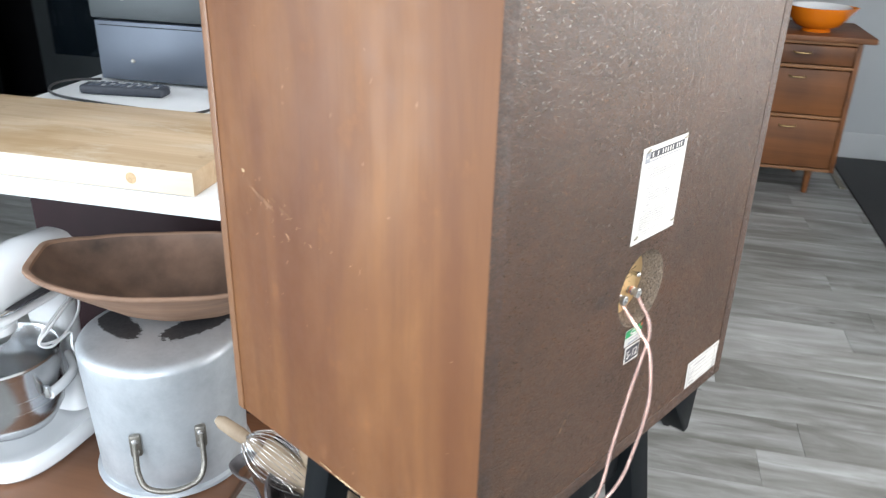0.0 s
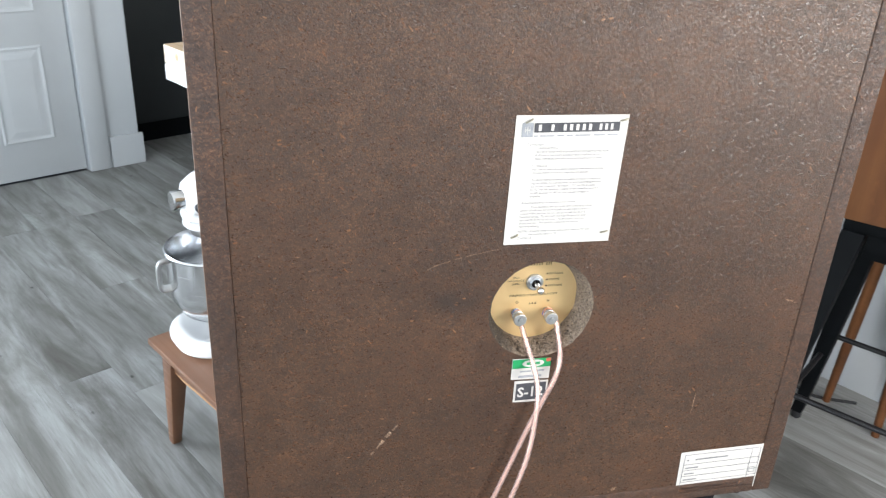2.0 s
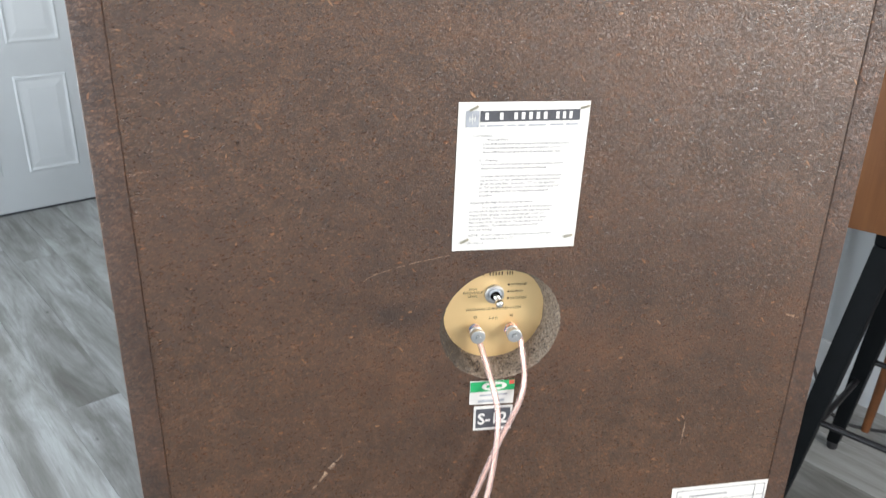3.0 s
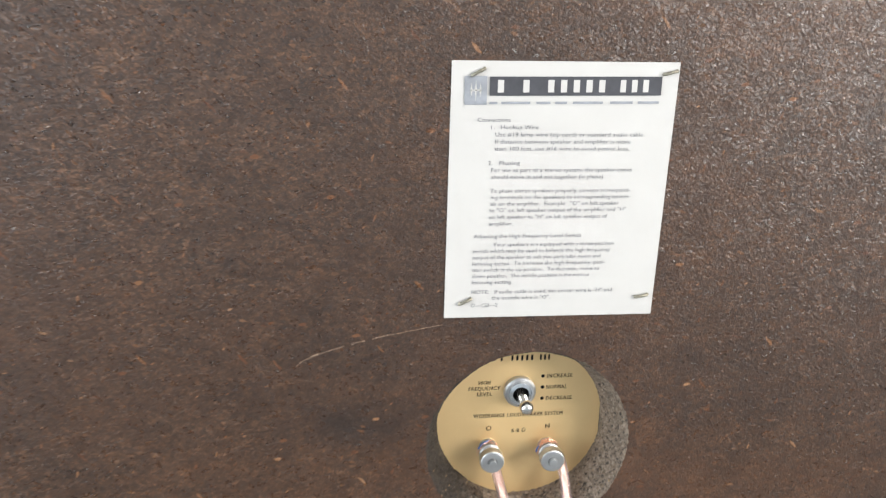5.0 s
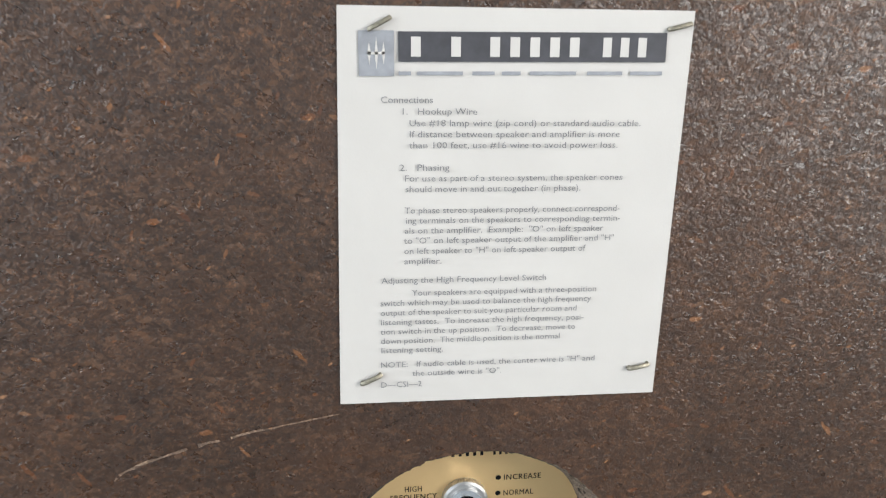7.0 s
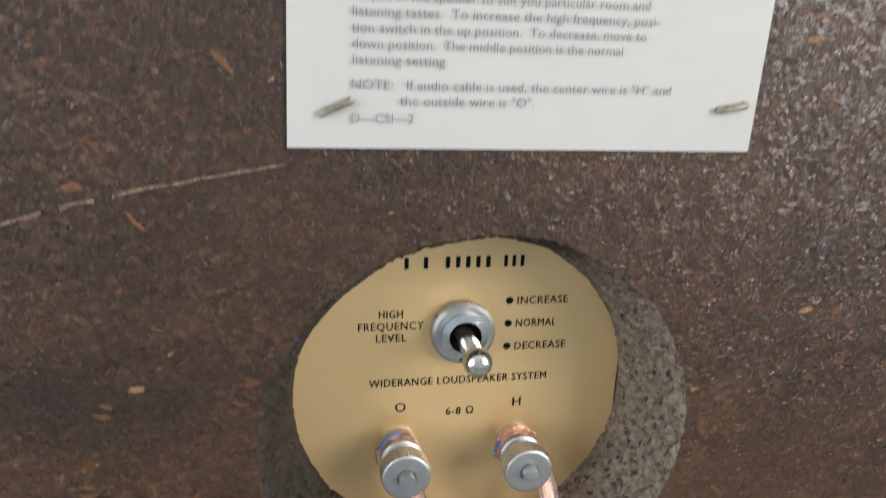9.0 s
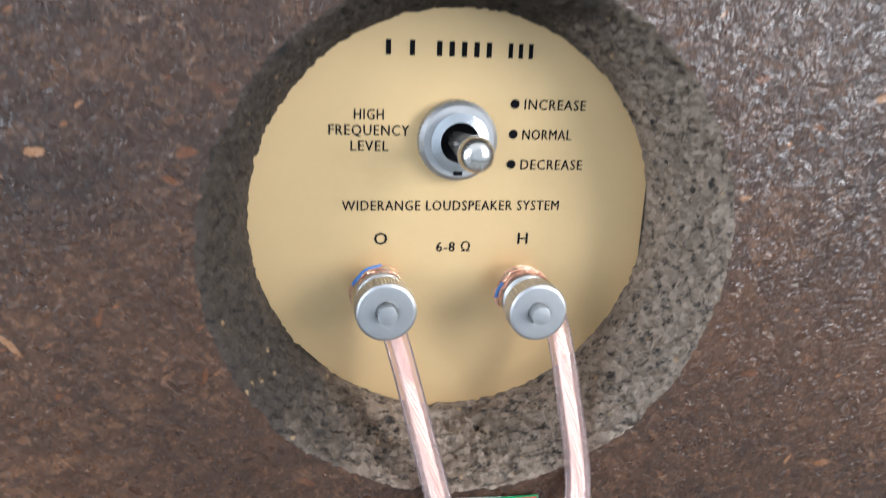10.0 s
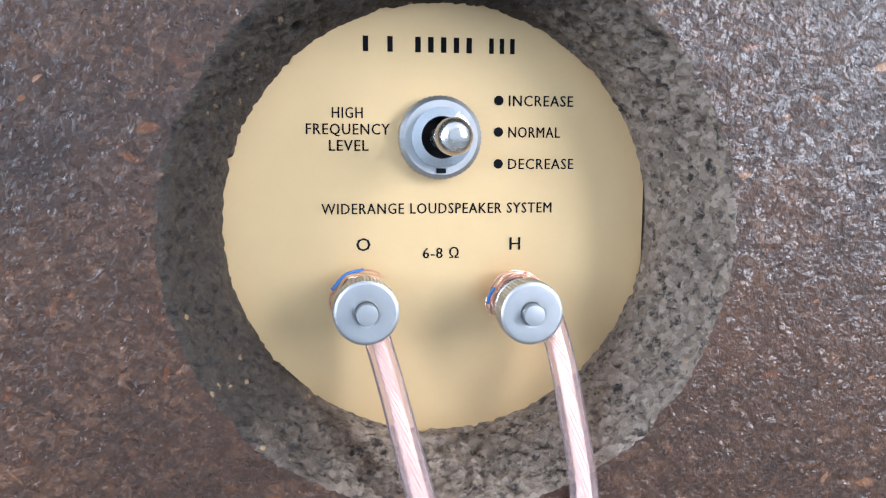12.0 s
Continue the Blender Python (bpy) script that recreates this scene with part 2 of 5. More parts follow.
M = {}
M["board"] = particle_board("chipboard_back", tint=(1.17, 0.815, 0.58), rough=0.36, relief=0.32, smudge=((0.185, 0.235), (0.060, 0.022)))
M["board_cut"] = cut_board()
M["board_edge"] = particle_board("chipboard_edge", tint=(1.05, 0.72, 0.55), rough=0.50, relief=0.55, scale=0.75)
M["veneer"] = veneer("walnut_veneer", (0.112, 0.041, 0.016), (0.200, 0.085, 0.030), 0.46)
M["rubbed"] = veneer("rubbed_veneer", (0.150, 0.070, 0.034), (0.27, 0.140, 0.066), 0.55)
M["veneer_pale"] = wood("teak_edge", (0.15, 0.068, 0.030), (0.27, 0.13, 0.058), 0.45, "z", 1.4)
M["brass"] = paint("satin_brass_plate", (0.76, 0.525, 0.25), 0.42, 0.06, 30, 0.015, 0.55, Coat_Weight=0.6, Coat_Roughness=0.4)
M["steel"] = paint("brushed_aluminium", (0.48, 0.48, 0.475), 0.45, 0.06, 200, 0.15, 1.0)
M["chrome"] = paint("chrome", (0.66, 0.66, 0.66), 0.18, 0.04, 120, 0.03, 1.0)
M["lever"] = paint("satin_nickel", (0.66, 0.63, 0.58), 0.22, 0.03, 60, 0.0, 0.95)
M["ink"] = paint("black_ink", (0.006, 0.006, 0.007), 0.8, 0.2, 300, 0.02, 0.0, Specular_IOR_Level=0.1)
M["ink_grey"] = paint("faded_print", (0.20, 0.20, 0.205), 0.8, 0.25, 500, 0.02)
M["ink_mid"] = paint("grey_print", (0.26, 0.27, 0.29), 0.7, 0.15, 300, 0.02)
M["ink_dark"] = paint("charcoal_print", (0.045, 0.045, 0.052), 0.6, 0.2, 300, 0.02)
M["paper"] = paint("white_paper", (0.52, 0.50, 0.47), 0.65, 0.03, 40, 0.06)
M["green"] = paint("green_print", (0.01, 0.25, 0.08), 0.45, 0.1, 200, 0.02)
M["red"] = paint("red_print", (0.45, 0.08, 0.05), 0.5, 0.1, 200, 0.02)
M["staple"] = paint("dull_staple", (0.24, 0.22, 0.17), 0.42, 0.3, 900, 0.2, 0.9)
M["pot_handle"] = paint("dull_steel_handle", (0.24, 0.225, 0.20), 0.42, 0.2, 200, 0.2, 0.9)
M["black"] = paint("black_lacquer", (0.004, 0.005, 0.006), 0.55, 0.2, 20, 0.1, 0.0, Specular_IOR_Level=0.10)
M["black_metal"] = paint("black_tube", (0.012, 0.012, 0.014), 0.3, 0.2, 60, 0.05, 0.3)
M["white_gloss"] = paint("white_enamel", (0.80, 0.81, 0.82), 0.2, 0.02, 8, 0.02, 0.0, Coat_Weight=0.4)
M["white_paint"] = paint("white_trim_paint", (0.50, 0.525, 0.54), 0.4, 0.03, 5, 0.08)
M["wall"] = paint("pale_grey_wall", (0.48, 0.51, 0.53), 0.75, 0.03, 3, 0.25)
M["ceiling"] = paint("ceiling_paint", (0.78, 0.78, 0.77), 0.85, 0.02, 3, 0.25)
M["maroon"] = paint("dark_maroon_panel", (0.014, 0.0038, 0.0055), 0.55, 0.2, 12, 0.08, 0.0, Specular_IOR_Level=0.2)
M["counter"] = paint("white_laminate", (0.80, 0.81, 0.82), 0.35, 0.02, 14, 0.05)
M["charcoal"] = paint("charcoal_panel", (0.028, 0.031, 0.032), 0.5, 0.1, 5, 0.08, 0.0, Specular_IOR_Level=0.2)
M["cabinet_black"] = paint("black_cabinet", (0.005, 0.005, 0.006), 0.5, 0.2, 6, 0.05, 0.0, Specular_IOR_Level=0.08)
M["device"] = paint("blue_grey_metal", (0.076, 0.090, 0.115), 0.42, 0.06, 9, 0.12, 0.4)
M["device_dark"] = paint("dark_grey_metal", (0.050, 0.058, 0.062), 0.42, 0.08, 9, 0.12, 0.4)
M["glass_dark"] = paint("dark_glass", (0.006, 0.010, 0.014), 0.08, 0.1, 3, 0.0)
M["table"] = wood("low_table_walnut", (0.088, 0.039, 0.020), (0.19, 0.088, 0.045), 0.38, "y", 1.0, 0.1)
M["table_raw"] = wood("pale_apron_edge", (0.30, 0.15, 0.07), (0.50, 0.28, 0.14), 0.5, "y", 1.5)
M["dresser"] = wood("dresser_walnut", (0.055, 0.018, 0.006), (0.26, 0.095, 0.026), 0.55, "y", 1.1, 0.0)
# dresser walnut made paler to stand in for highlights along the rails
M["dresser_edge"] = wood("highlit_rail_walnut", (0.16, 0.07, 0.025), (0.36, 0.17, 0.07), 0.5, "y", 1.1, 0.0)
M["dough"] = wood("old_bowl_wood", (0.040, 0.020, 0.012), (0.36, 0.215, 0.14), 0.65, "x", 1.3, 0.0, 0.3)
# mottled wood, darkened so that its colour carries the hollow's shade
M["dough_in"] = paint("shaded_bowl_inside", (0.10, 0.060, 0.041), 0.55, 0.62, 11, 0.35)
M["orange"] = paint("orange_glazed_glass", (0.80, 0.21, 0.008), 0.15, 0.05, 6, 0.02)
M["brass_dark"] = paint("aged_brass", (0.50, 0.36, 0.18), 0.35, 0.15, 90, 0.1, 0.9)
M["rubber"] = paint("black_rubber", (0.02, 0.02, 0.022), 0.6, 0.15, 50, 0.1)
M["rubber_blue"] = paint("grey_rubber_keys", (0.028, 0.033, 0.045), 0.6, 0.15, 50, 0.1)
M["can_blue"] = paint("blue_can_print", (0.012, 0.20, 0.62), 0.25, 0.08, 60, 0.03, 0.5)
M["copper"] = paint("bare_copper", (0.93, 0.66, 0.56), 0.25, 0.2, 900, 0.2, 0.7)
M["strand"] = paint("loose_copper_strand", (0.82, 0.47, 0.33), 0.3, 0.25, 900, 0.2, 0.9)
M["blue_plastic"] = paint("blue_strand", (0.035, 0.13, 0.36), 0.4, 0.1, 300, 0.05)
M["cloth"] = paint("grey_cloth", (0.11, 0.10, 0.105), 0.85, 0.15, 60, 0.5)
M["jacket_solid"] = paint("pink_vinyl", (0.70, 0.40, 0.36), 0.3, 0.08, 80, 0.05)
M["knot"] = paint("brown_knot", (0.47, 0.32, 0.18), 0.55, 0.3, 300, 0.1)
# the butcher block's lit front: light put into a paler maple colour
M["butcher_lit"] = wood("lit_maple_edge", (0.48, 0.37, 0.26), (0.70, 0.61, 0.50), 0.6, "y", 1.2)
M["pin_wood"] = wood("floury_maple", (0.22, 0.155, 0.10), (0.38, 0.30, 0.215), 0.6, "x", 1.5)
M["kraft"] = wood("raw_maple", (0.48, 0.32, 0.17), (0.68, 0.50, 0.30), 0.55, "x", 1.5)


def butcher_block():
    n = Nodes("butcher_block")
    at = n.coords(scale=(9, 0.7, 9))
    broad = n.noise(at, 1.1, 6, 0.6, 0.5)
    fine = n.noise(n.coords(scale=(90, 2, 90)), 1.4, 3)
    stain = n.noise(n.coords(scale=(7, 2.2, 3)), 1.0, 4, 0.6)
    col = n.ramp(broad, [(0.3, (0.44, 0.31, 0.185)), (0.7, (0.62, 0.48, 0.33))])
    col = n.mix(n.ramp(stain, [(0.48, 0.0), (0.66, 0.8)]), col, (0.34, 0.215, 0.095))
    scrub = n.noise(n.coords(scale=(14, 3.5, 5)), 1.0, 6, 0.7, 0.6)
    col = n.mix(n.ramp(scrub, [(0.52, 0.0), (0.66, 0.7)]), col, (0.66, 0.58, 0.47))
    blot = n.noise(n.coords(scale=(9, 5, 5)), 2.4, 6, 0.7)
    col = n.mix(n.ramp(blot, [(0.60, 0.0), (0.74, 0.6)]), col, (0.22, 0.13, 0.06))
    col = n.mix(n.maths("MULTIPLY", fine, 0.3), col, (0.28, 0.17, 0.08))
    return n.done(col, n.ramp(fine, [(0.3, 0.42), (0.7, 0.58)]), 0.0, n.bump(fine, 0.15, 0.0005))


def floor_plank():
    n = Nodes("grey_vinyl_plank")
    info = n.tree.nodes.new("ShaderNodeObjectInfo")
    rnd = info.outputs["Random"]
    shift = n.add("ShaderNodeCombineXYZ")
    n.link(n.maths("MULTIPLY", rnd, 17.0), shift.inputs[0])
    n.link(n.maths("MULTIPLY", rnd, 41.0), shift.inputs[1])
    broad = n.noise(n.coords(scale=(10, 1.5, 1), shift=shift), 1.0, 7, 0.66, 0.7)
    mid = n.noise(n.coords(scale=(24, 2.4, 1), shift=shift), 1.2, 5, 0.6, 0.4)
    fine = n.noise(n.coords(scale=(170, 5, 1), shift=shift), 1.3, 4, 0.65)
    col = n.ramp(broad, [(0.28, (0.065, 0.062, 0.055)), (0.42, (0.16, 0.16, 0.15)), (0.55, (0.28, 0.285, 0.28)), (0.74, (0.50, 0.52, 0.53))])
    col = n.mix(n.ramp(mid, [(0.50, 0.0), (0.68, 0.6)]), col, (0.085, 0.078, 0.068))
    col = n.mix(n.ramp(fine, [(0.50, 0.0), (0.74, 0.45)]), col, (0.075, 0.070, 0.060))
    col = n.mix(0.28, col, n.ramp(rnd, [(0.0, (0.075, 0.072, 0.063)), (0.5, (0.19, 0.19, 0.175)), (1.0, (0.48, 0.485, 0.48))]))
    knot = n.cells(n.coords(scale=(9, 4.5, 1), shift=shift), 1.0)
    col = n.mix(n.ramp(knot.outputs["Distance"], [(0.02, 0.9), (0.055, 0.0)]), col, (0.03, 0.026, 0.023))
    return n.done(col, n.ramp(mid, [(0.2, 0.38), (0.8, 0.55)]), 0.0, n.bump(fine, 0.25, 0.0004), Specular_IOR_Level=0.35)


POT_TOP = 0.285


def pot_metal(burnt=False):
    n = Nodes("burnt_aluminium" if burnt else "old_aluminium")
    at = n.coords()
    cloud = n.noise(at, 11.0, 7, 0.68)
    fine = n.noise(at, 160.0, 3)
    ring = n.noise(n.coords(scale=(1, 1, 90)), 2.0, 3)
    col = n.ramp(cloud, [(0.3, (0.40, 0.43, 0.46)), (0.48, (0.48, 0.51, 0.54)), (0.7, (0.56, 0.59, 0.62))])
    metal = 0.6
    rough = n.ramp(fine, [(0.3, 0.38), (0.7, 0.55)])
    if burnt:
        # two ragged black patches
        edge = n.noise(at, 70.0, 8, 0.75)
        soot = None
        for (px, py), (a, b) in (((-0.048, 0.066), (0.030, 0.072)), ((0.060, -0.036), (0.078, 0.034))):
            m = n.tree.nodes.new("ShaderNodeMapping")
            m.vector_type = "TEXTURE"
            m.inputs["Location"].default_value = (px, py, POT_TOP)
            m.inputs["Scale"].default_value = (a, b, 1)
            n.link(n.tree.nodes.new("ShaderNodeTexCoord").outputs["Object"], m.inputs["Vector"])
            far = n.tree.nodes.new("ShaderNodeVectorMath")
            far.operation = "LENGTH"
            n.link(m, far.inputs[0])
            one = n.ramp(n.maths("SUBTRACT", n.maths("ADD", far.outputs["Value"], n.maths("MULTIPLY", edge, 1.3)), 0.9), [(0.68, 1.0), (0.74, 0.0)])
            soot = one if soot is None else n.maths("MAXIMUM", soot, one)
        col = n.mix(soot, col, (0.03, 0.03, 0.033))
        return n.done(col, rough, n.ramp(soot, [(0.0, 0.6), (1.0, 0.0)]), n.bump(fine, 0.4, 0.0006))
    return n.done(col, rough, metal, n.bump(n.maths("ADD", fine, ring), 0.12, 0.0005))


def clear_jacket():
    """Clear pinkish vinyl: mostly see-through, a little milky, glossy at the rim."""
    n = Nodes("clear_pinkish_vinyl")
    nodes, out = n.tree.nodes, n.tree.nodes["Material Output"]
    clear = n.add("ShaderNodeBsdfTransparent", {"Color": (0.98, 0.90, 0.88, 1)})
    milky = n.add("ShaderNodeBsdfTranslucent", {"Color": (0.96, 0.80, 0.78, 1)})
    face = n.add("ShaderNodeBsdfDiffuse", {"Color": (0.94, 0.76, 0.74, 1)})
    gloss = n.add("ShaderNodeBsdfGlossy", {"Roughness": 0.12})
    rim = n.add("ShaderNodeFresnel", {"IOR": 1.18})
    for last, (fac, a, b) in enumerate(((0.5, milky, face), (0.26, clear, None), (rim, None, gloss))):
        m = nodes.new("ShaderNodeMixShader")
        if isinstance(fac, float):
            m.inputs[0].default_value = fac
        else:
            n.link(fac, m.inputs[0])
        n.link(a or mixed, m.inputs[1])
        n.link(b or mixed, m.inputs[2])
        mixed = m
    n.link(mixed, out.inputs["Surface"])
    nodes.remove(n.bsdf)
    return n.mat


def bowl_steel():
    n = Nodes("brushed_steel_bowl")
    fine = n.noise(n.coords(scale=(1, 1, 120)), 3.0, 3)
    return n.done((0.62, 0.63, 0.64), n.ramp(fine, [(0.3, 0.16), (0.7, 0.28)]), 1.0, n.bump(fine, 0.05, 0.0003))


M["butcher"], M["plank"], M["pot"], M["pot_burnt"] = butcher_block(), floor_plank(), pot_metal(), pot_metal(True)
M["jacket"], M["bowl_steel"] = clear_jacket(), bowl_steel()

# ---- mesh tools ----
def link_mesh(name, bm, mats, smooth=False):
    mesh = bpy.data.meshes.new(name)
    bmesh.ops.recalc_face_normals(bm, faces=bm.faces)
    bm.to_mesh(mesh)
    bm.free()
    for m in mats if isinstance(mats, (list, tuple)) else [mats]:
        mesh.materials.append(m)
    if smooth:
        mesh.shade_smooth()
        mesh.set_sharp_from_angle(angle=radians(38))
    return new(name, mesh)


def thing(name, at, label, category, group="", kind=""):
    """An Empty at the base of a thing, with its tags."""
    ob = new(name)
    ob.empty_display_size = 0.05
    ob.matrix_world = at
    return tagged(ob, label, category, group, kind)


def part(name, bm, material, parent, label="", at=None, smooth=True):
    """One mesh under a thing or a part, in its parent's own axes."""
    ob = link_mesh(name, bm, material, smooth)
    ob.parent = parent
    if at is not None:
        ob.matrix_local = at
    return tagged(ob, label)


def solo(name, bm, material, at, label, category="", group="", kind="", smooth=True):
    ob = link_mesh(name, bm, material, smooth)
    ob.matrix_world = at
    return tagged(ob, label, category, group, kind)


def block(x0, y0, z0, x1, y1, z1, bevel=0.0, bm=None, seg=2, m=None):
    """A box between two corners with rounded edges, added to bm."""
    bm = bm or bmesh.new()
    made = bmesh.ops.create_cube(bm, size=1.0)["verts"]
    for v in made:
        v.co = Vector(((x0 + x1) / 2 + v.co.x * (x1 - x0), (y0 + y1) / 2 + v.co.y * (y1 - y0), (z0 + z1) / 2 + v.co.z * (z1 - z0)))
    if bevel:
        edges = {e for v in made for e in v.link_edges}
        out = bmesh.ops.bevel(bm, geom=list(edges), offset=bevel, segments=seg, affect="EDGES", profile=0.5)
        made = list({v for f in out["faces"] for v in f.verts} | {v for v in made if v.is_valid})
    if m is not None:
        bmesh.ops.transform(bm, matrix=m, verts=made)
    return bm


def lathe(profile, seg=48, bm=None, m=None, stretch=(1, 1)):
    """A solid of revolution round z from (radius, height) pairs."""
    bm = bm or bmesh.new()
    rings = []
    for r, z in profile:
        if r < 1e-6:
            rings.append([bm.verts.new((0, 0, z))])
        else:
            rings.append([bm.verts.new((r * math.cos(a) * stretch[0], r * math.sin(a) * stretch[1], z)) for a in (2 * math.pi * k / seg for k in range(seg))])
    for a, b in zip(rings, rings[1:]):
        for k in range(seg):
            q = [a[k % len(a)], a[(k + 1) % len(a)], b[(k + 1) % len(b)], b[k % len(b)]]
            q = [v for n, v in enumerate(q) if v not in q[:n]]
            if len(q) > 2:
                bm.faces.new(q)
    if m is not None:
        bmesh.ops.transform(bm, matrix=m, verts=[v for ring in rings for v in ring])
    return bm


def smooth_path(points, steps=8):
    """A Catmull-Rom line through the points."""
    p = [Vector(q) for q in points]
    p = [p[0] * 2 - p[1], *p, p[-1] * 2 - p[-2]]
    out = []
    for a, b, c, d in zip(p, p[1:], p[2:], p[3:]):
        for k in range(steps):
            t = k / steps
            out.append(0.5 * (2 * b + (c - a) * t + (2 * a - 5 * b + 4 * c - d) * t * t + (3 * b - a - 3 * c + d) * t**3))
    return out + [p[-2]]


def tube(points, radius, seg=12, bm=None, steps=8, flat=1.0, ends=True):
    """A round bar along a smooth line; radius may be a function of 0..1."""
    bm = bm or bmesh.new()
    line = smooth_path(points, steps) if steps else [Vector(q) for q in points]
    side, rings = None, []
    for k, p in enumerate(line):
        way = (line[min(k + 1, len(line) - 1)] - line[max(k - 1, 0)]).normalized()
        if side is None:
            side = way.orthogonal().normalized()
        side = (side - way * side.dot(way)).normalized()
        up = way.cross(side)
        r = radius(k / (len(line) - 1)) if callable(radius) else radius
        rings.append([bm.verts.new(p + (side * math.cos(a) * flat + up * math.sin(a)) * r) for a in (2 * math.pi * n / seg for n in range(seg))])
    for a, b in zip(rings, rings[1:]):
        for k in range(seg):
            bm.faces.new((a[k], a[(k + 1) % seg], b[(k + 1) % seg], b[k]))
    if ends:
        bm.faces.new(rings[0][::-1])
        bm.faces.new(rings[-1])
    return bm


def prism(outline, depth, axis="y", start=0.0, bevel=0.0, bm=None):
    """An outline of (a, b) pairs drawn out along an axis."""
    bm = bm or bmesh.new()

    def put(a, b, d):
        return {"x": (d, a, b), "y": (a, d, b), "z": (a, b, d)}[axis]

    one = [bm.verts.new(put(a, b, start)) for a, b in outline]
    two = [bm.verts.new(put(a, b, start + depth)) for a, b in outline]
    n = len(outline)
    faces = [bm.faces.new(one), bm.faces.new(two[::-1])]
    for k in range(n):
        faces.append(bm.faces.new((one[k], two[k], two[(k + 1) % n], one[(k + 1) % n])))
    if bevel:
        bmesh.ops.bevel(bm, geom=list({e for f in faces for e in f.edges}), offset=bevel, segments=2, affect="EDGES", profile=0.5)
    return bm


def letters(text, size, align="LEFT", spacing=1.0, squeeze=1.0, thick=0.0):
    """A flat mesh of words in the built-in font, in the x-z plane facing -y, its baseline at z = 0."""
    font = bpy.data.curves.new("words", "FONT")
    font.body, font.size, font.align_x, font.space_character = text, size, align, spacing
    font.resolution_u, font.offset = 2, thick
    ob = bpy.data.objects.new("words", font)
    scene.collection.objects.link(ob)
    got = bpy.data.meshes.new_from_object(ob.evaluated_get(bpy.context.evaluated_depsgraph_get()))
    bm = bmesh.new()
    bm.from_mesh(got)
    bpy.data.objects.remove(ob)
    bpy.data.curves.remove(font)
    bpy.data.meshes.remove(got)
    for v in bm.verts:
        v.co = Vector((v.co.x * squeeze, 0, v.co.y))
    return bm

# ---- the room, in its own axes: u to the kitchen's end, v to the door wall ----
EAST, HIGH = 4.15, 2.45


def wall_with_openings(name, length, holes, thick, label):
    """A wall along x from 0, its inner face at y = 0, with openings (x0, x1, z0, z1) cut through."""
    bm = bmesh.new()
    xs = sorted({0.0, length, *(h[0] for h in holes), *(h[1] for h in holes)})
    zs = sorted({0.0, HIGH, *(h[2] for h in holes), *(h[3] for h in holes)})
    for x0, x1 in zip(xs, xs[1:]):
        for z0, z1 in zip(zs, zs[1:]):
            if not any(h[0] <= (x0 + x1) / 2 <= h[1] and h[2] <= (z0 + z1) / 2 <= h[3] for h in holes):
                block(x0, 0, z0, x1, thick, z1, bm=bm)
    bmesh.ops.remove_doubles(bm, verts=bm.verts, dist=1e-5)
    inner = [f for f in bm.faces if sum(1 for g in bm.faces if g is not f and (g.calc_center_median() - f.calc_center_median()).length < 1e-5)]
    bmesh.ops.delete(bm, geom=inner, context="FACES_ONLY")
    ob = link_mesh(name, bm, M["wall"])
    return tagged(ob, label, "wall", "", "structure")


def window_unit(name, wide, high, deep, at):
    w = thing(name, at, "white-framed window with two panes letting daylight in", "window", "", "structure")
    bm = bmesh.new()
    for x0, z0, x1, z1 in ((0, 0, 0.05, high), (wide - 0.05, 0, wide, high), (0.05, 0, wide - 0.05, 0.05), (0.05, high - 0.05, wide - 0.05, high), (0.05, high / 2 - 0.02, wide - 0.05, high / 2 + 0.02)):
        block(x0, deep * 0.4, z0, x1, deep * 0.7, z1, 0.003, bm)
    part("window_frame", bm, M["white_paint"], w)
    part("window_sill", block(-0.06, -0.05, -0.03, wide + 0.06, deep * 0.4, 0.0, 0.004), M["white_paint"], w)
    return w


south = wall_with_openings("wall_south", EAST - WEST, [(at - w / 2 - WEST, at + w / 2 - WEST, sill, HEAD) for s, at, w, sill, p in WINDOWS if s == "south"], 0.14, "pale grey plastered wall with a window")
south.matrix_world = ROOM @ pose(WEST, SOUTH - 0.14, 0)
west = wall_with_openings("wall_west", 6.4, [(at - w / 2 - SOUTH, at + w / 2 - SOUTH, sill, HEAD) for s, at, w, sill, p in WINDOWS if s == "west"], 0.14, "pale grey plastered wall with two windows")
west.matrix_world = ROOM @ pose(WEST, SOUTH, 0, 0, 0, 90)
count = 0
for side, at, w, sill, p in WINDOWS:
    count += 1
    if side == "south":
        window_unit("window_%d" % count, w, HEAD - sill, 0.14, ROOM @ pose(at + w / 2, SOUTH, sill, 0, 0, 180))
    elif side == "north":
        window_unit("window_%d" % count, w, HEAD - sill, 0.14, ROOM @ pose(at - w / 2, NORTH, sill))
    else:
        window_unit("window_%d" % count, w, HEAD - sill, 0.14, ROOM @ pose(WEST, at - w / 2, sill, 0, 0, 90))

DOOR_U0, DOOR_U1, WALL_END = 0.20, 0.945, 1.18
north = wall_with_openings("wall_north", WALL_END - WEST, [(DOOR_U0 - WEST, DOOR_U1 - WEST, -0.1, 2.04)] + [(at - w / 2 - WEST, at + w / 2 - WEST, sill, HEAD) for s, at, w, sill, p in WINDOWS if s == "north"], 0.14, "pale grey wall round a white panelled door")
north.matrix_world = ROOM @ pose(WEST, NORTH, 0)
solo("wall_kitchen_side", block(0, 0, 0, 0.12, 1.2, HIGH), M["wall"], ROOM @ pose(WALL_END - 0.12, NORTH + 0.14, 0), "pale grey return wall beside the kitchen", "wall", "", "structure")
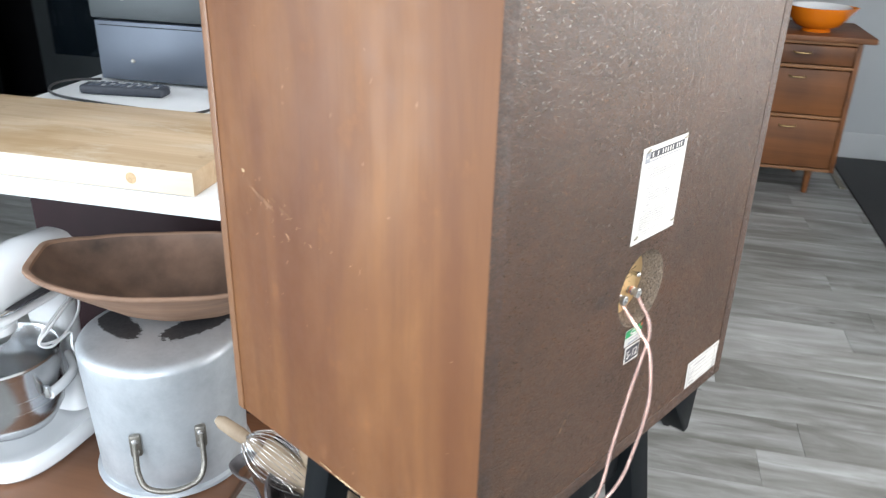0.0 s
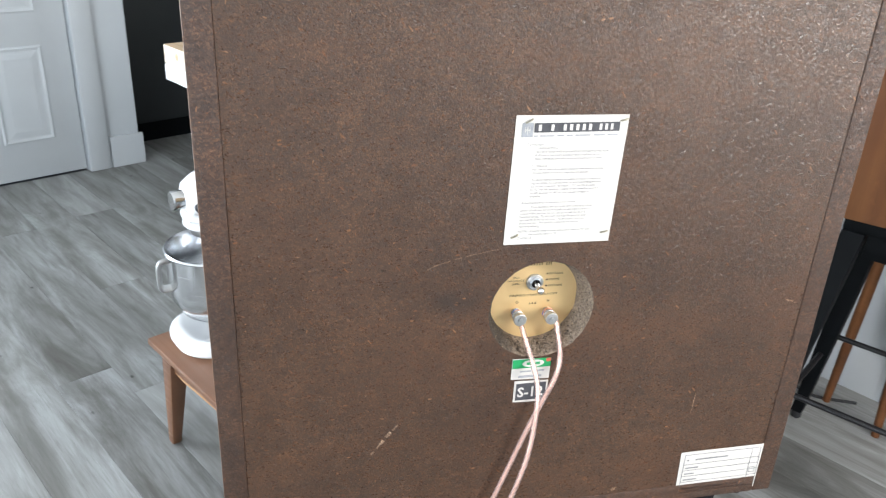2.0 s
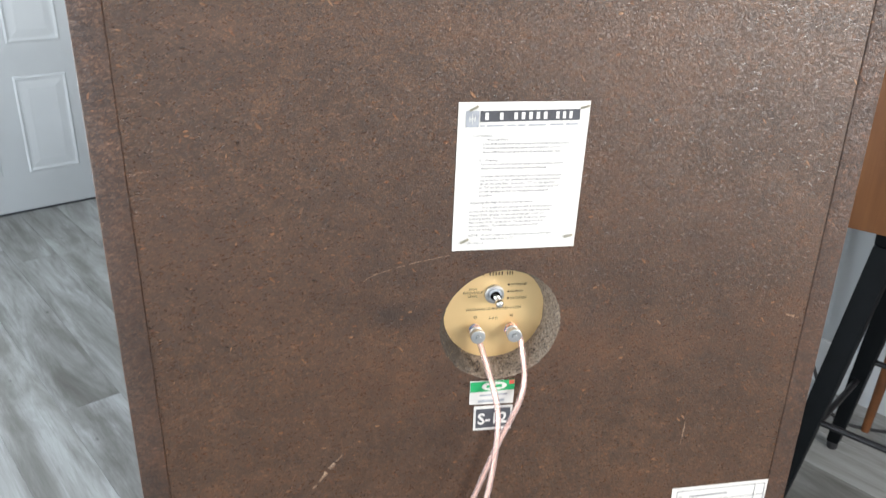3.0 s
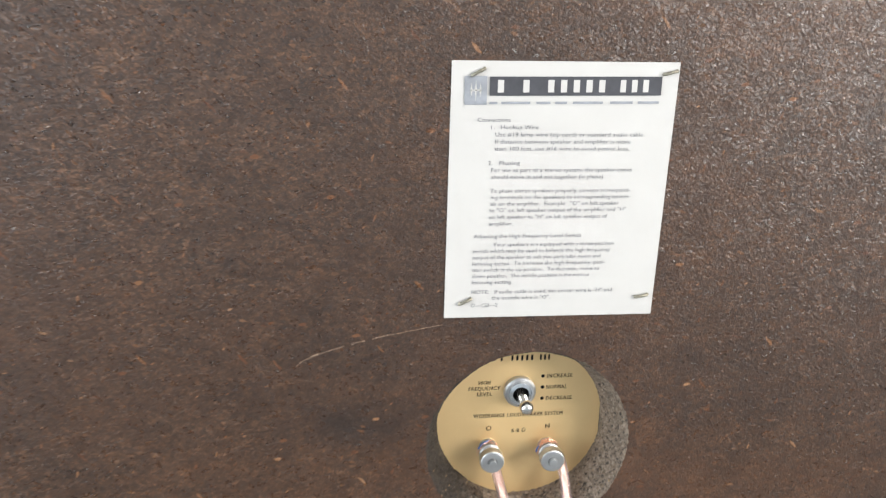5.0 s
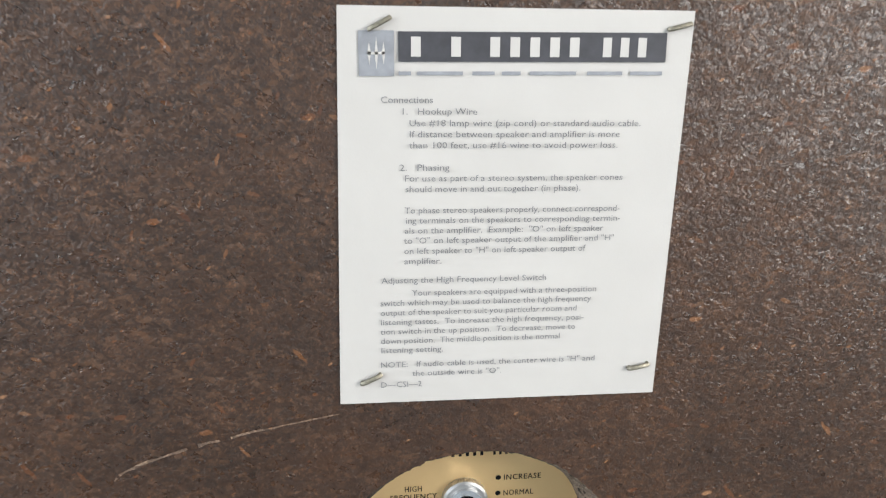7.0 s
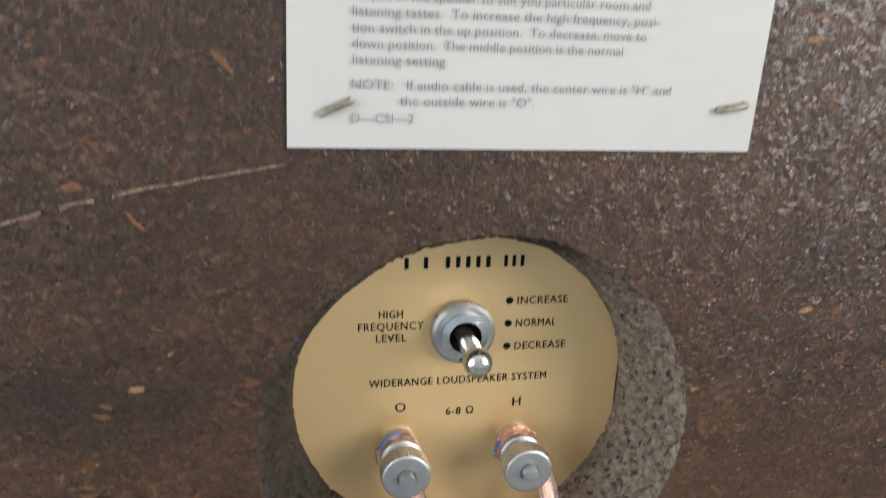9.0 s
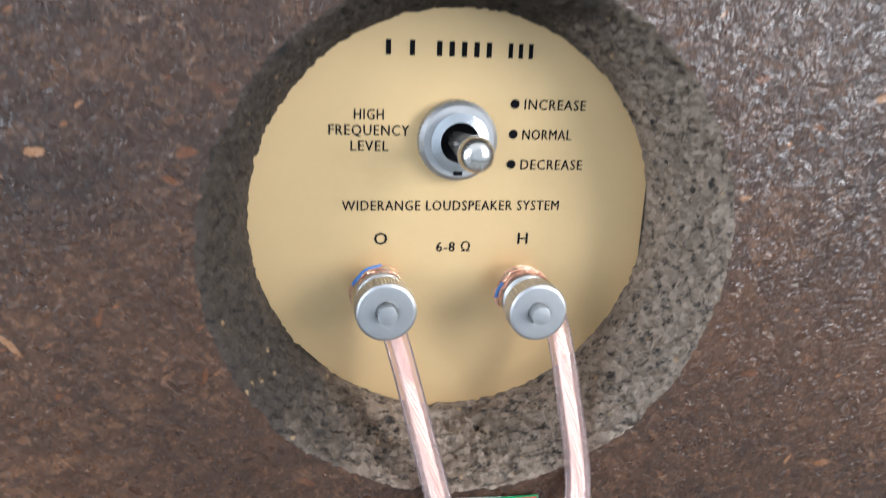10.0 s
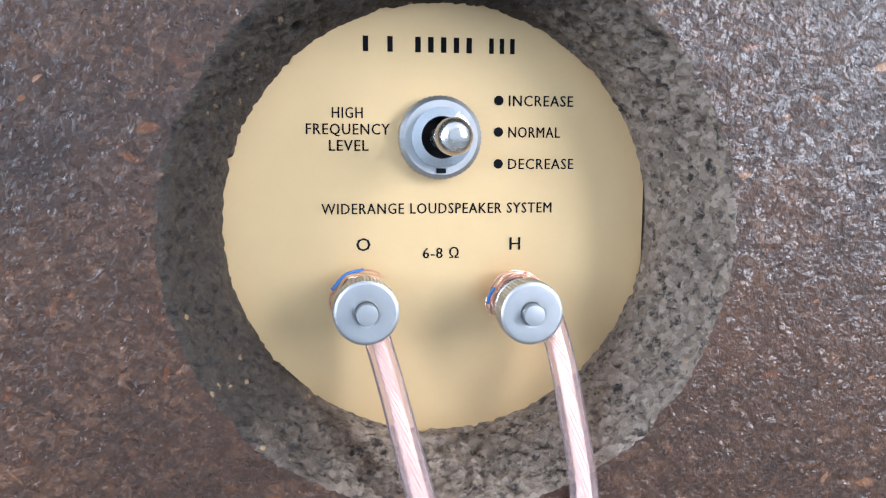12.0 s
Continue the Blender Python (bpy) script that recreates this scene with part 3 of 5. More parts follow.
solo("wall_kitchen_back", block(0, 0, 0, EAST - WALL_END, 0.14, HIGH), M["charcoal"], ROOM @ pose(WALL_END, 4.3, 0), "dark wall behind the kitchen cabinets", "wall", "", "structure")
solo("wall_east", block(0, 0, 0, 0.14, 6.6, HIGH), M["wall"], ROOM @ pose(EAST, SOUTH - 0.14, 0), "pale blue-grey wall behind the dresser", "wall", "", "structure")
solo("wall_partition", block(0, 0, 0, 0.12, 0.38, HIGH, 0.004), M["wall"], ROOM @ pose(1.97, 0.03, 0), "short pale grey partition wall with a white baseboard", "wall", "", "structure")
solo("ceiling", block(WEST, SOUTH, HIGH, EAST, 4.4, HIGH + 0.1), M["ceiling"], ROOM, "white painted ceiling", "ceiling", "", "structure")


def baseboard(x0, x1, at, high=0.14):
    out = [(0, 0), (-0.016, 0), (-0.016, high - 0.02), (-0.010, high), (0, high)]
    return solo("baseboard", prism(out, x1 - x0, "x", x0), M["white_paint"], at, "white painted baseboard", "baseboard", "", "structure")


baseboard(DOOR_U1 + 0.1, WALL_END + 0.016, ROOM @ pose(0, NORTH, 0))
baseboard(-0.45, DOOR_U0 - 0.1, ROOM @ pose(0, NORTH, 0))
baseboard(0, 0.38, ROOM @ pose(1.97, 0.41, 0, 0, 0, -90))
baseboard(-0.016, 0.136, ROOM @ pose(1.97, 0.03, 0))
baseboard(0, 6.0, ROOM @ pose(EAST, 4.0, 0, 0, 0, -90))


def panelled_door(wide, high=2.02, thick=0.035):
    """A white door leaf with six raised panels on both faces, hinged at x = 0, from y = 0 to thick."""
    bm = block(0, 0, 0, wide, thick, high, 0.002)
    panels = []
    stile, mid = 0.11, 0.10
    pw = (wide - 2 * stile - mid) / 2
    for z0, z1 in ((0.16, 0.56), (0.69, 1.45), (1.58, 1.88)):
        for x0 in (stile, stile + pw + mid):
            panels.append((x0, z0, x0 + pw, z1))
    return bm, panels


def add_door(name, at, wide, label, handle_x):
    d = thing(name, at, label, "door", "", "structure")
    bm, panels = panelled_door(wide)
    part("leaf", bm, M["white_paint"], d)
    for x0, z0, x1, z1 in panels:
        for y, s in ((0.0, -1), (0.035, 1)):
            pb = bmesh.new()
            steps = [(0, 0.0), (0.008, 0.004), (0.018, 0.0008), (0.026, 0.0008), (0.050, 0.0035)]
            rings = []
            for inset, out in steps:
                rings.append([pb.verts.new((a, y + s * (out + 0.0005), b)) for a, b in ((x0 + inset, z0 + inset), (x1 - inset, z0 + inset), (x1 - inset, z1 - inset), (x0 + inset, z1 - inset))])
            for p, q in zip(rings, rings[1:]):
                for k in range(4):
                    pb.faces.new((p[k], p[(k + 1) % 4], q[(k + 1) % 4], q[k]))
            pb.faces.new(rings[-1])
            part("panel", pb, M["white_paint"], d, smooth=False)
    for s, y in ((-1, 0.0), (1, 0.035)):
        hb = lathe([(0, 0), (0.032, 0), (0.032, 0.008), (0.012, 0.014), (0.012, 0.045), (0, 0.045)], 24, m=pose(handle_x, y, 0.95, 90 if s < 0 else -90))
        way = -1 if handle_x > wide / 2 else 1
        tube([(handle_x, y + s * 0.042, 0.95), (handle_x + way * 0.05, y + s * 0.046, 0.95), (handle_x + way * 0.11, y + s * 0.042, 0.948)], 0.009, 12, hb)
        part("door_handle", hb, M["chrome"], d, "satin chrome lever handle")
    return d


def casing(at, wide, high=2.05):
    w = thing("door_trim", at, "white painted door casing", "trim", "", "structure")
    part("jamb", block(-0.09, -0.018, 0, 0.0, 0.0, high + 0.09, 0.003), M["white_paint"], w)
    part("jamb", block(wide, -0.018, 0, wide + 0.09, 0.0, high + 0.09, 0.003), M["white_paint"], w)
    part("head", block(0.0005, -0.018, high, wide - 0.0005, 0.0, high + 0.09, 0.003), M["white_paint"], w)
    return w


casing(ROOM @ pose(DOOR_U0, NORTH, 0), DOOR_U1 - DOOR_U0, 2.04)
add_door("door_1", ROOM @ pose(DOOR_U0 + 0.005, NORTH + 0.02, 0.008), DOOR_U1 - DOOR_U0 - 0.01, "closed white six-panel interior door", 0.06)
add_door("door_2", pose(2.93, 1.03, 0.01, 0, 0, 94.5), 0.74, "white panelled door standing open into the room", 0.06)

solo("wall_hall", block(0, 0, 0, 0.12, 1.1, HIGH), M["wall"], ROOM @ pose(3.40, 0.13, 0), "pale grey wall by the open door", "wall", "", "structure")

# ---- floor of grey planks ----
floor = solo("floor", block(WEST, SOUTH, -0.12, EAST, 4.4, -0.004), M["rubber"], ROOM, "grey wood-look vinyl plank floor", "floor", "", "structure")
PLANK_W, PLANK_L = 0.15, 1.22
plank_bm = block(0.0003, 0.0003, -0.004, PLANK_W - 0.0003, PLANK_L - 0.0003, 0.0, 0.0005, seg=1)
plank_mesh = None
rng = random.Random(5)
row = 0
u = WEST
while u < EAST - 0.01:
    v, end = SOUTH, 4.3 if u > 1.0 else NORTH + 0.02
    first = rng.uniform(0.12, PLANK_L - 0.1)
    plank = link_mesh("plank", block(0.0006, 0, -0.004, PLANK_W - 0.0006, first - 0.0006, 0.0, 0.0008, seg=1), M["plank"])
    plank.parent = floor
    plank.matrix_local = pose(u, v, 0)
    v += first
    while v < end - 0.01:
        if v + PLANK_L > end:
            plank = link_mesh("plank", block(0.0006, 0.0006, -0.004, PLANK_W - 0.0006, end - v, 0.0, 0.0008, seg=1), M["plank"])
        elif plank_mesh is None:
            plank = link_mesh("plank", plank_bm, M["plank"])
            plank_mesh = plank.data
        else:
            plank = new("plank", plank_mesh)
        plank.parent = floor
        plank.matrix_local = pose(u, v, 0)
        v += PLANK_L
    u += PLANK_W

# ---- the loudspeaker on its stool ----
WIDE, DEEP, TALL, BASE = 0.517, 0.392, 0.62, 0.74
HOLE_X, HOLE_Z, HOLE_R, PLATE_R, PLATE_Y = 0.2578, 0.962 - BASE, 0.0438, 0.0379, 0.0222
ALL = pose(0, 0, BASE)
speaker = thing("loudspeaker", ALL, "large walnut-veneered loudspeaker cabinet turned to show its chipboard back", "loudspeaker", "pair of loudspeakers")


def carcass_board(x0, z0, x1, z1, front=DEEP, back=-0.0010):
    """A board of the cabinet: veneer outside, stained chipboard on the back edge."""
    bm = block(x0, back, z0, x1, front, z1, 0.0012, seg=2)
    inward = Vector((WIDE / 2 - (x0 + x1) / 2, 0, TALL / 2 - (z0 + z1) / 2)).normalized()
    for f in bm.faces:
        if f.normal.y < -0.7 or f.normal.dot(inward) > 0.7:
            f.material_index = 1
    return bm


LIP = 0.019
side_mats = [M["veneer"], M["board_edge"]]


def cabinet(sp):
    part("side_panel", carcass_board(0, 0, LIP, TALL), side_mats, sp)
    part("side_panel", carcass_board(WIDE - LIP, 0, WIDE, TALL), side_mats, sp)
    part("bottom_panel", carcass_board(LIP + 0.0003, 0, WIDE - LIP - 0.0003, LIP), side_mats, sp)
    part("top_panel", carcass_board(LIP + 0.0003, TALL - LIP, WIDE - LIP - 0.0003, TALL), side_mats, sp)
    part("front_grille", block(LIP + 0.001, DEEP - 0.03, LIP + 0.001, WIDE - LIP - 0.001, DEEP - 0.012, TALL - LIP - 0.001, 0.002), M["kraft"], sp, "pale woven grille cloth")
    # a black splayed foot under the cabinet's end
    for s, x in ((1, 0.447), (-1, WIDE - 0.447)):
        foot = prism([(x - s * 0.050, 0.0), (x + s * 0.012, 0.0), (x + s * 0.004, -0.062), (x - s * 0.006, -0.066)], 0.05, "y", 0.0, 0.002)
        part("foot", foot, M["black"], sp, "black wedge-shaped foot")


cabinet(speaker)


def back_with_hole(x0, z0, x1, z1, cx, cz, radius, seed=3):
    """The back panel with a rough-cut round hole that narrows inwards to the terminal plate."""
    bm = bmesh.new()
    n = 440
    corners = [math.atan2(z - cz, x - cx) % (2 * math.pi) for x, z in ((x0, z0), (x1, z0), (x1, z1), (x0, z1))]
    angles = sorted([2 * math.pi * k / n for k in range(n)] + corners)
    edge, rim = [], []
    for a in angles:
        c, s = math.cos(a), math.sin(a)
        far = min((x1 - cx) / c if c > 1e-9 else (x0 - cx) / c if c < -1e-9 else 9, (z1 - cz) / s if s > 1e-9 else (z0 - cz) / s if s < -1e-9 else 9)
        chip = 0.0008 * noise.noise(Vector((c * 5, s * 5, seed))) + 0.0005 * noise.noise(Vector((c * 17, s * 17, seed + 5))) + 0.0006 * noise.noise(Vector((c * 45, s * 45, seed + 9)))
        chip += 0.0009 * max(0.0, -c) ** 2
        edge.append(bm.verts.new((cx + far * c, 0, cz + far * s)))
        rim.append(bm.verts.new((cx + (radius + chip) * c, 0, cz + (radius + chip) * s)))
    m = len(angles)
    for k in range(m):
        bm.faces.new((edge[k], edge[(k + 1) % m], rim[(k + 1) % m], rim[k]))
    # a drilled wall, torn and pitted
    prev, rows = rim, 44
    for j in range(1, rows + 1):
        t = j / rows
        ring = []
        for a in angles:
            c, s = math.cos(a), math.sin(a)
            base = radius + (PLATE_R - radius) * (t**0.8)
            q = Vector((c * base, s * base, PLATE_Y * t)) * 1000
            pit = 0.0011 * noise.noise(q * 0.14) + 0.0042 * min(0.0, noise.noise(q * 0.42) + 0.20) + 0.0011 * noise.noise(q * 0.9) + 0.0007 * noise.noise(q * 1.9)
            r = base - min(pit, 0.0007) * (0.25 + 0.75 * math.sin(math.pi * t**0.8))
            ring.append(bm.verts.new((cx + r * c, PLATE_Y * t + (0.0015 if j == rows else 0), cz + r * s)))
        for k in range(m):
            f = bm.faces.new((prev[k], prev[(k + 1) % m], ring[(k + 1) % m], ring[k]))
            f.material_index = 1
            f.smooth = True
        prev = ring
    # the panel's outer edges, so that it has thickness
    back = [bm.verts.new(v.co + Vector((0, 0.016, 0))) for v in edge]
    for k in range(m):
        bm.faces.new((edge[k], back[k], back[(k + 1) % m], edge[(k + 1) % m]))
    return bm


g = 0.0002
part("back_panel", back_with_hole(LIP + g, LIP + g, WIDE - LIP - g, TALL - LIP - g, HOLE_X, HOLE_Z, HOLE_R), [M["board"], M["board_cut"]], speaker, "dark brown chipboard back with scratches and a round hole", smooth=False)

# scratches and pale nicks in the back and the side
def nick(points, wide, axis="y", off=-0.0002, broken=0.0):
    """A ragged strip along a line, widest in the middle, with pieces missing."""
    bm = bmesh.new()
    put = (lambda a, b: (a, off, b)) if axis == "y" else (lambda a, b: (off, a, b))
    rows_ = []
    for k, (a, b) in enumerate(points):
        p, q = points[max(k - 1, 0)], points[min(k + 1, len(points) - 1)]
        d = Vector((q[0] - p[0], q[1] - p[1])).normalized()
        w = wide * (0.30 + 0.70 * math.sin(math.pi * (k + 0.5) / len(points)))
        up, down = w * rng.uniform(0.2, 0.8), w * rng.uniform(0.2, 0.8)
        rows_.append([bm.verts.new(put(a - d.y * up, b + d.x * up)), bm.verts.new(put(a + d.y * down, b - d.x * down))])
    for p, q in zip(rows_, rows_[1:]):
        if rng.random() >= broken:
            bm.faces.new((p[0], p[1], q[1], q[0]))
    return bm


M["raw"] = particle_board("raw_chips", tint=(4.6, 4.4, 4.1), rough=0.6, relief=0.6)
M["raw_wood"] = wood("bare_wood", (0.27, 0.14, 0.075), (0.40, 0.23, 0.135), 0.6)
rng = random.Random(11)


def scratch(name, pts, wide, mat, axis="y", broken=0.0):
    line = [Vector((a, 0, b)) for a, b in pts]
    far = sum((q - p).length for p, q in zip(line, line[1:]))
    path = smooth_path(line, max(4, int(far / 0.0022 / (len(pts) - 1))))
    depth = -0.0002 - 0.00006 * len([c for c in speaker.children if c.name.startswith("scratch")])
    part(name, nick([(p.x + rng.uniform(-1, 1) * wide * 0.15, p.z) for p in path], wide, axis, depth, broken), mat, speaker, smooth=False)


for pts, w in (
    ([(0.1424, 0.863 - BASE), (0.134, 0.853 - BASE), (0.119, 0.832 - BASE)], 0.0026),
    ([(0.343, 0.7605 - BASE), (0.347, 0.7635 - BASE), (0.351, 0.766 - BASE)], 0.0030),
    ([(0.4925, 0.9520 - BASE), (0.486, 0.9545 - BASE), (0.482, 0.9555 - BASE)], 0.0018),
    ([(0.412, 0.843 - BASE), (0.4125, 0.855 - BASE), (0.4130, 0.866 - BASE)], 0.0010),
):
    scratch("scratch", pts, w, M["raw"], broken=0.12)
scratch("scratch", [(0.160, 1.002 - BASE), (0.164, 1.006 - BASE), (0.180, 1.0115 - BASE), (0.200, 1.016 - BASE), (0.220, 1.0195 - BASE)], 0.0008, M["raw"], broken=0.25)
for pts, w, mat in (
    ([(0.3387, 1.0705 - BASE), (0.338, 1.0655 - BASE)], 0.0035, "kraft"),
    ([(0.325, 1.052 - BASE), (0.305, 1.043 - BASE), (0.285, 1.036 - BASE)], 0.0060, "rubbed"),
    ([(0.290, 1.050 - BASE), (0.275, 1.042 - BASE), (0.258, 1.037 - BASE)], 0.0045, "rubbed"),
    ([(0.268, 1.017 - BASE), (0.263, 1.012 - BASE)], 0.0030, "raw_wood"),
    ([(0.230, 1.018 - BASE), (0.226, 1.015 - BASE)], 0.0016, "raw_wood"),
    ([(0.23, 0.747 - BASE), (0.18, 0.7425 - BASE), (0.13, 0.7415 - BASE)], 0.0022, "kraft"),
    ([(0.385, 1.19 - BASE), (0.383, 1.184 - BASE)], 0.005, "kraft"),
):
    scratch("scratch", pts, w, M[mat], "x", 0.15)
# many small scuffs in the veneer, thickest where something rubbed along it
scuffs = bmesh.new()
for k in range(60):
    if k < 26:
        y, z = rng.gauss(0.285, 0.030), rng.gauss(0.295, 0.022)
    else:
        y, z = rng.uniform(0.03, 0.37), rng.uniform(0.02, 0.58)
    lean_, far = rng.uniform(-1.4, -0.7), rng.uniform(0.002, 0.010)
    w = rng.uniform(0.0003, 0.0008)
    dy, dz = math.cos(lean_) * far, math.sin(lean_) * far
    rim_ = [(y, z), (y + dy * 0.5 + w, z + dz * 0.5), (y + dy, z + dz), (y + dy * 0.5 - w * 0.6, z + dz * 0.5)]
    scuffs.faces.new([scuffs.verts.new((-0.00012 - 0.000004 * k, a, b)) for a, b in rim_])
tagged(part("scuffs", scuffs, M["raw_wood"], speaker, smooth=False), "fine pale scuffs in the veneer", kind="stuff")
# grooved edge of the veneer near the front
part("edge_strip", block(-0.0012, DEEP - 0.012, 0.001, 0.0, DEEP, TALL - 0.001, 0.0004), M["veneer_pale"], speaker, "paler solid edge strip")

# ---- the terminal plate in the hole ----
disc = lathe([(0, 0), (PLATE_R + 0.002, 0), (PLATE_R + 0.002, 0.0012), (0, 0.0012)], 96, m=pose(HOLE_X, PLATE_Y + 0.0012, HOLE_Z, 90))
for v in disc.verts:
    v.co.x = min(v.co.x, HOLE_X + PLATE_R - 0.0006)
plate = part("terminal_plate", disc, M["brass"], speaker, "satin brass terminal plate with black lettering")


def doubled(bm, by):
    """Bolder print: the same letters a hair to the side, a hair in front."""
    for g_ in bmesh.ops.duplicate(bm, geom=list(bm.verts) + list(bm.edges) + list(bm.faces))["geom"]:
        if isinstance(g_, bmesh.types.BMVert):
            g_.co += Vector((by, -0.00002, 0))
    return bm


def print_on(parent, text, x, z, size, mat, y, align="CENTER", spacing=1.0, squeeze=1.0, thick=0.0, turn=0.0, width=None, name="lettering", bold=0.0):
    bm = letters(text, size, align, spacing, squeeze, thick)
    if bold:
        doubled(bm, bold)
    if width:
        xs = [v.co.x for v in bm.verts]
        k = width / (max(xs) - min(xs))
        for v in bm.verts:
            v.co.x *= k
    return part(name, bm, mat, parent, "", pose(x, y, z, 0, -turn, 0), smooth=False)


def bars(parent, x, z, width, high, mat, y, turn=0.0, name="printed_bar"):
    return part(name, block(0, 0, 0, width, 0.00012, high), mat, parent, "", pose(x, y, z, 0, -turn, 0), smooth=False)


PY = PLATE_Y - 0.00010
def P(x, z):
    return x, z - BASE


CAP = 0.0027
for text, x, z, w in (("HIGH", 0.2412, 0.9803, 0.0053), ("FREQUENCY", 0.2412, 0.9775, 0.0144), ("LEVEL", 0.2413, 0.9747, 0.0068), ("WIDERANGE LOUDSPEAKER SYSTEM", 0.2572, 0.9637, 0.0412), ("6-8 \u03a9", 0.2575, 0.9557, 0.0065)):
    print_on(plate, text, x, z - BASE, CAP, M["ink"], PY, width=w, spacing=1.12, bold=0.00008)
for text, z, w in (("INCREASE", 0.9826, 0.0118), ("NORMAL", 0.9771, 0.0095), ("DECREASE", 0.9715, 0.0121)):
    print_on(plate, text, 0.2694, z - BASE, CAP, M["ink"], PY, "LEFT", width=w, spacing=1.12, bold=0.00008)
    part("dot", lathe([(0, 0), (0.00085, 0)], 20, m=pose(0.2678, PY, z + 0.00095 - BASE, 90)), M["ink"], plate)
print_on(plate, "O", 0.2437, 0.9572 - BASE, 0.0033, M["ink"], PY, bold=0.0001)
print_on(plate, "H", 0.2710, 0.9570 - BASE, 0.0033, M["ink"], PY, bold=0.0001)
for x, w, k in ((0.2440, 0.0018, 1), (0.2482, 0.0018, 1), (0.2530, 0.0112, 5), (0.2660, 0.0056, 3)):
    for j in range(k):
        bars(plate, x + w * j / k, 0.9916 - BASE, w / k * (0.42 if k > 1 else 0.5), 0.0026, M["ink"], PY)

# the toggle switch
SX, SZ = 0.2571, 0.9770 - BASE
T = pose(SX, PLATE_Y, SZ, 90)
switch = part("toggle_switch", lathe([(0.0033, 0.001), (0.0052, 0.001), (0.0052, 0.0042), (0.0036, 0.0046), (0.0033, 0.0026)], 40, m=T), M["chrome"], plate, "chrome toggle switch")
nut = bmesh.new()
prof = [(0.0050, 0.0), (0.0071, 0.0), (0.0071, 0.0024), (0.0064, 0.0030), (0.0050, 0.0030)]
lathe(prof, 144, nut)
for v in nut.verts:
    if v.co.xy.length > 0.0070:
        k = round(math.atan2(v.co.y, v.co.x) / (2 * math.pi / 144))
        v.co.xy *= 1.0 + 0.022 * (1 if k % 3 == 0 else 0)
bmesh.ops.transform(nut, matrix=T, verts=nut.verts)
part("knurled_nut", nut, M["steel"], plate, "knurled aluminium nut")
part("keyway", block(SX - 0.0008, PLATE_Y - 0.0034, SZ - 0.0061, SX + 0.0008, PLATE_Y - 0.0030, SZ - 0.0053), M["ink"], plate)
part("bushing", lathe([(0, 0.0012), (0.0036, 0.0012), (0.0036, 0.0016), (0, 0.0016)], 32, m=T), M["ink"], plate)
lever = bmesh.new()
lathe([(0.0, 0.001), (0.0018, 0.001), (0.0020, 0.006), (0.0025, 0.0130), (0.0028, 0.0150), (0.0030, 0.0160), (0.0030, 0.0170), (0.0027, 0.0181), (0.0020, 0.0189), (0.0011, 0.0193), (0.0, 0.0195)], 32, lever, m=pose(SX, PLATE_Y, SZ, 90) )
part("lever", lever, M["lever"], plate, "ball-ended chrome lever")


def binding_post(x, z):
    t = pose(x, PLATE_Y, z, 90)
    post = bmesh.new()
    lathe([(0, 0), (0.0042, 0), (0.0042, 0.0016), (0.0018, 0.0018), (0.0018, 0.0145), (0.0017, 0.0154), (0, 0.0156)], 32, post, m=t)
    p = part("binding_post", post, M["steel"], plate, "aluminium binding post")
    knob = bmesh.new()
    lathe([(0.0020, 0.0050), (0.0044, 0.0050), (0.0047, 0.0053), (0.0047, 0.0066), (0.0044, 0.0069), (0.0037, 0.0071), (0.0037, 0.0092), (0.0048, 0.0094), (0.0053, 0.0097), (0.0053, 0.0130), (0.0052, 0.0134), (0.0049, 0.0137), (0.0047, 0.01372), (0.0025, 0.01372), (0.0022, 0.0137), (0.00192, 0.0135), (0.00186, 0.0130)], 120, knob)
    for v in knob.verts:
        if 0.0046 < v.co.xy.length and (0.0052 < v.co.z < 0.0067 or 0.0095 < v.co.z < 0.0135):
            k = round(math.atan2(v.co.y, v.co.x) / (2 * math.pi / 120))
            v.co.xy *= 1.0 + 0.025 * (k % 2)
    bmesh.ops.transform(knob, matrix=t, verts=knob.verts)
    part("knurled_knob", knob, M["steel"], p)
    return p


POSTS = [(0.2435, 0.9488), (0.2709, 0.9480)]
for x, z in POSTS:
    binding_post(x, z - BASE)

# ---- papers on the back ----
def sheet(name, corners, mat, label, curl=0.0, n=14, y=-0.0006):
    """A sheet of paper from four corners (top left, top right, bottom right, bottom left)."""
    tl, tr, br, bl = [Vector((a, 0, b)) for a, b in corners]
    bm = bmesh.new()
    grid = []
    for j in range(n + 1):
        r = []
        for i in range(n + 1):
            s, t = i / n, j / n
            p = (tl * (1 - s) + tr * s) * (1 - t) + (bl * (1 - s) + br * s) * t
            lift = curl * (abs(2 * s - 1) ** 6 * 0.4 + abs(2 * t - 1) ** 6) + 0.00002 * noise.noise(Vector((s * 4, t * 4, 7)))
            r.append(bm.verts.new((p.x, y - lift, p.z)))
        grid.append(r)
    for j in range(n):
        for i in range(n):
            bm.faces.new((grid[j][i], grid[j][i + 1], grid[j + 1][i + 1], grid[j + 1][i]))
    ob = part(name, bm, mat, speaker, label, smooth=False)
    solid = ob.modifiers.new("thickness", "SOLIDIFY")
    solid.thickness, solid.offset = 0.0003, -1
    return ob


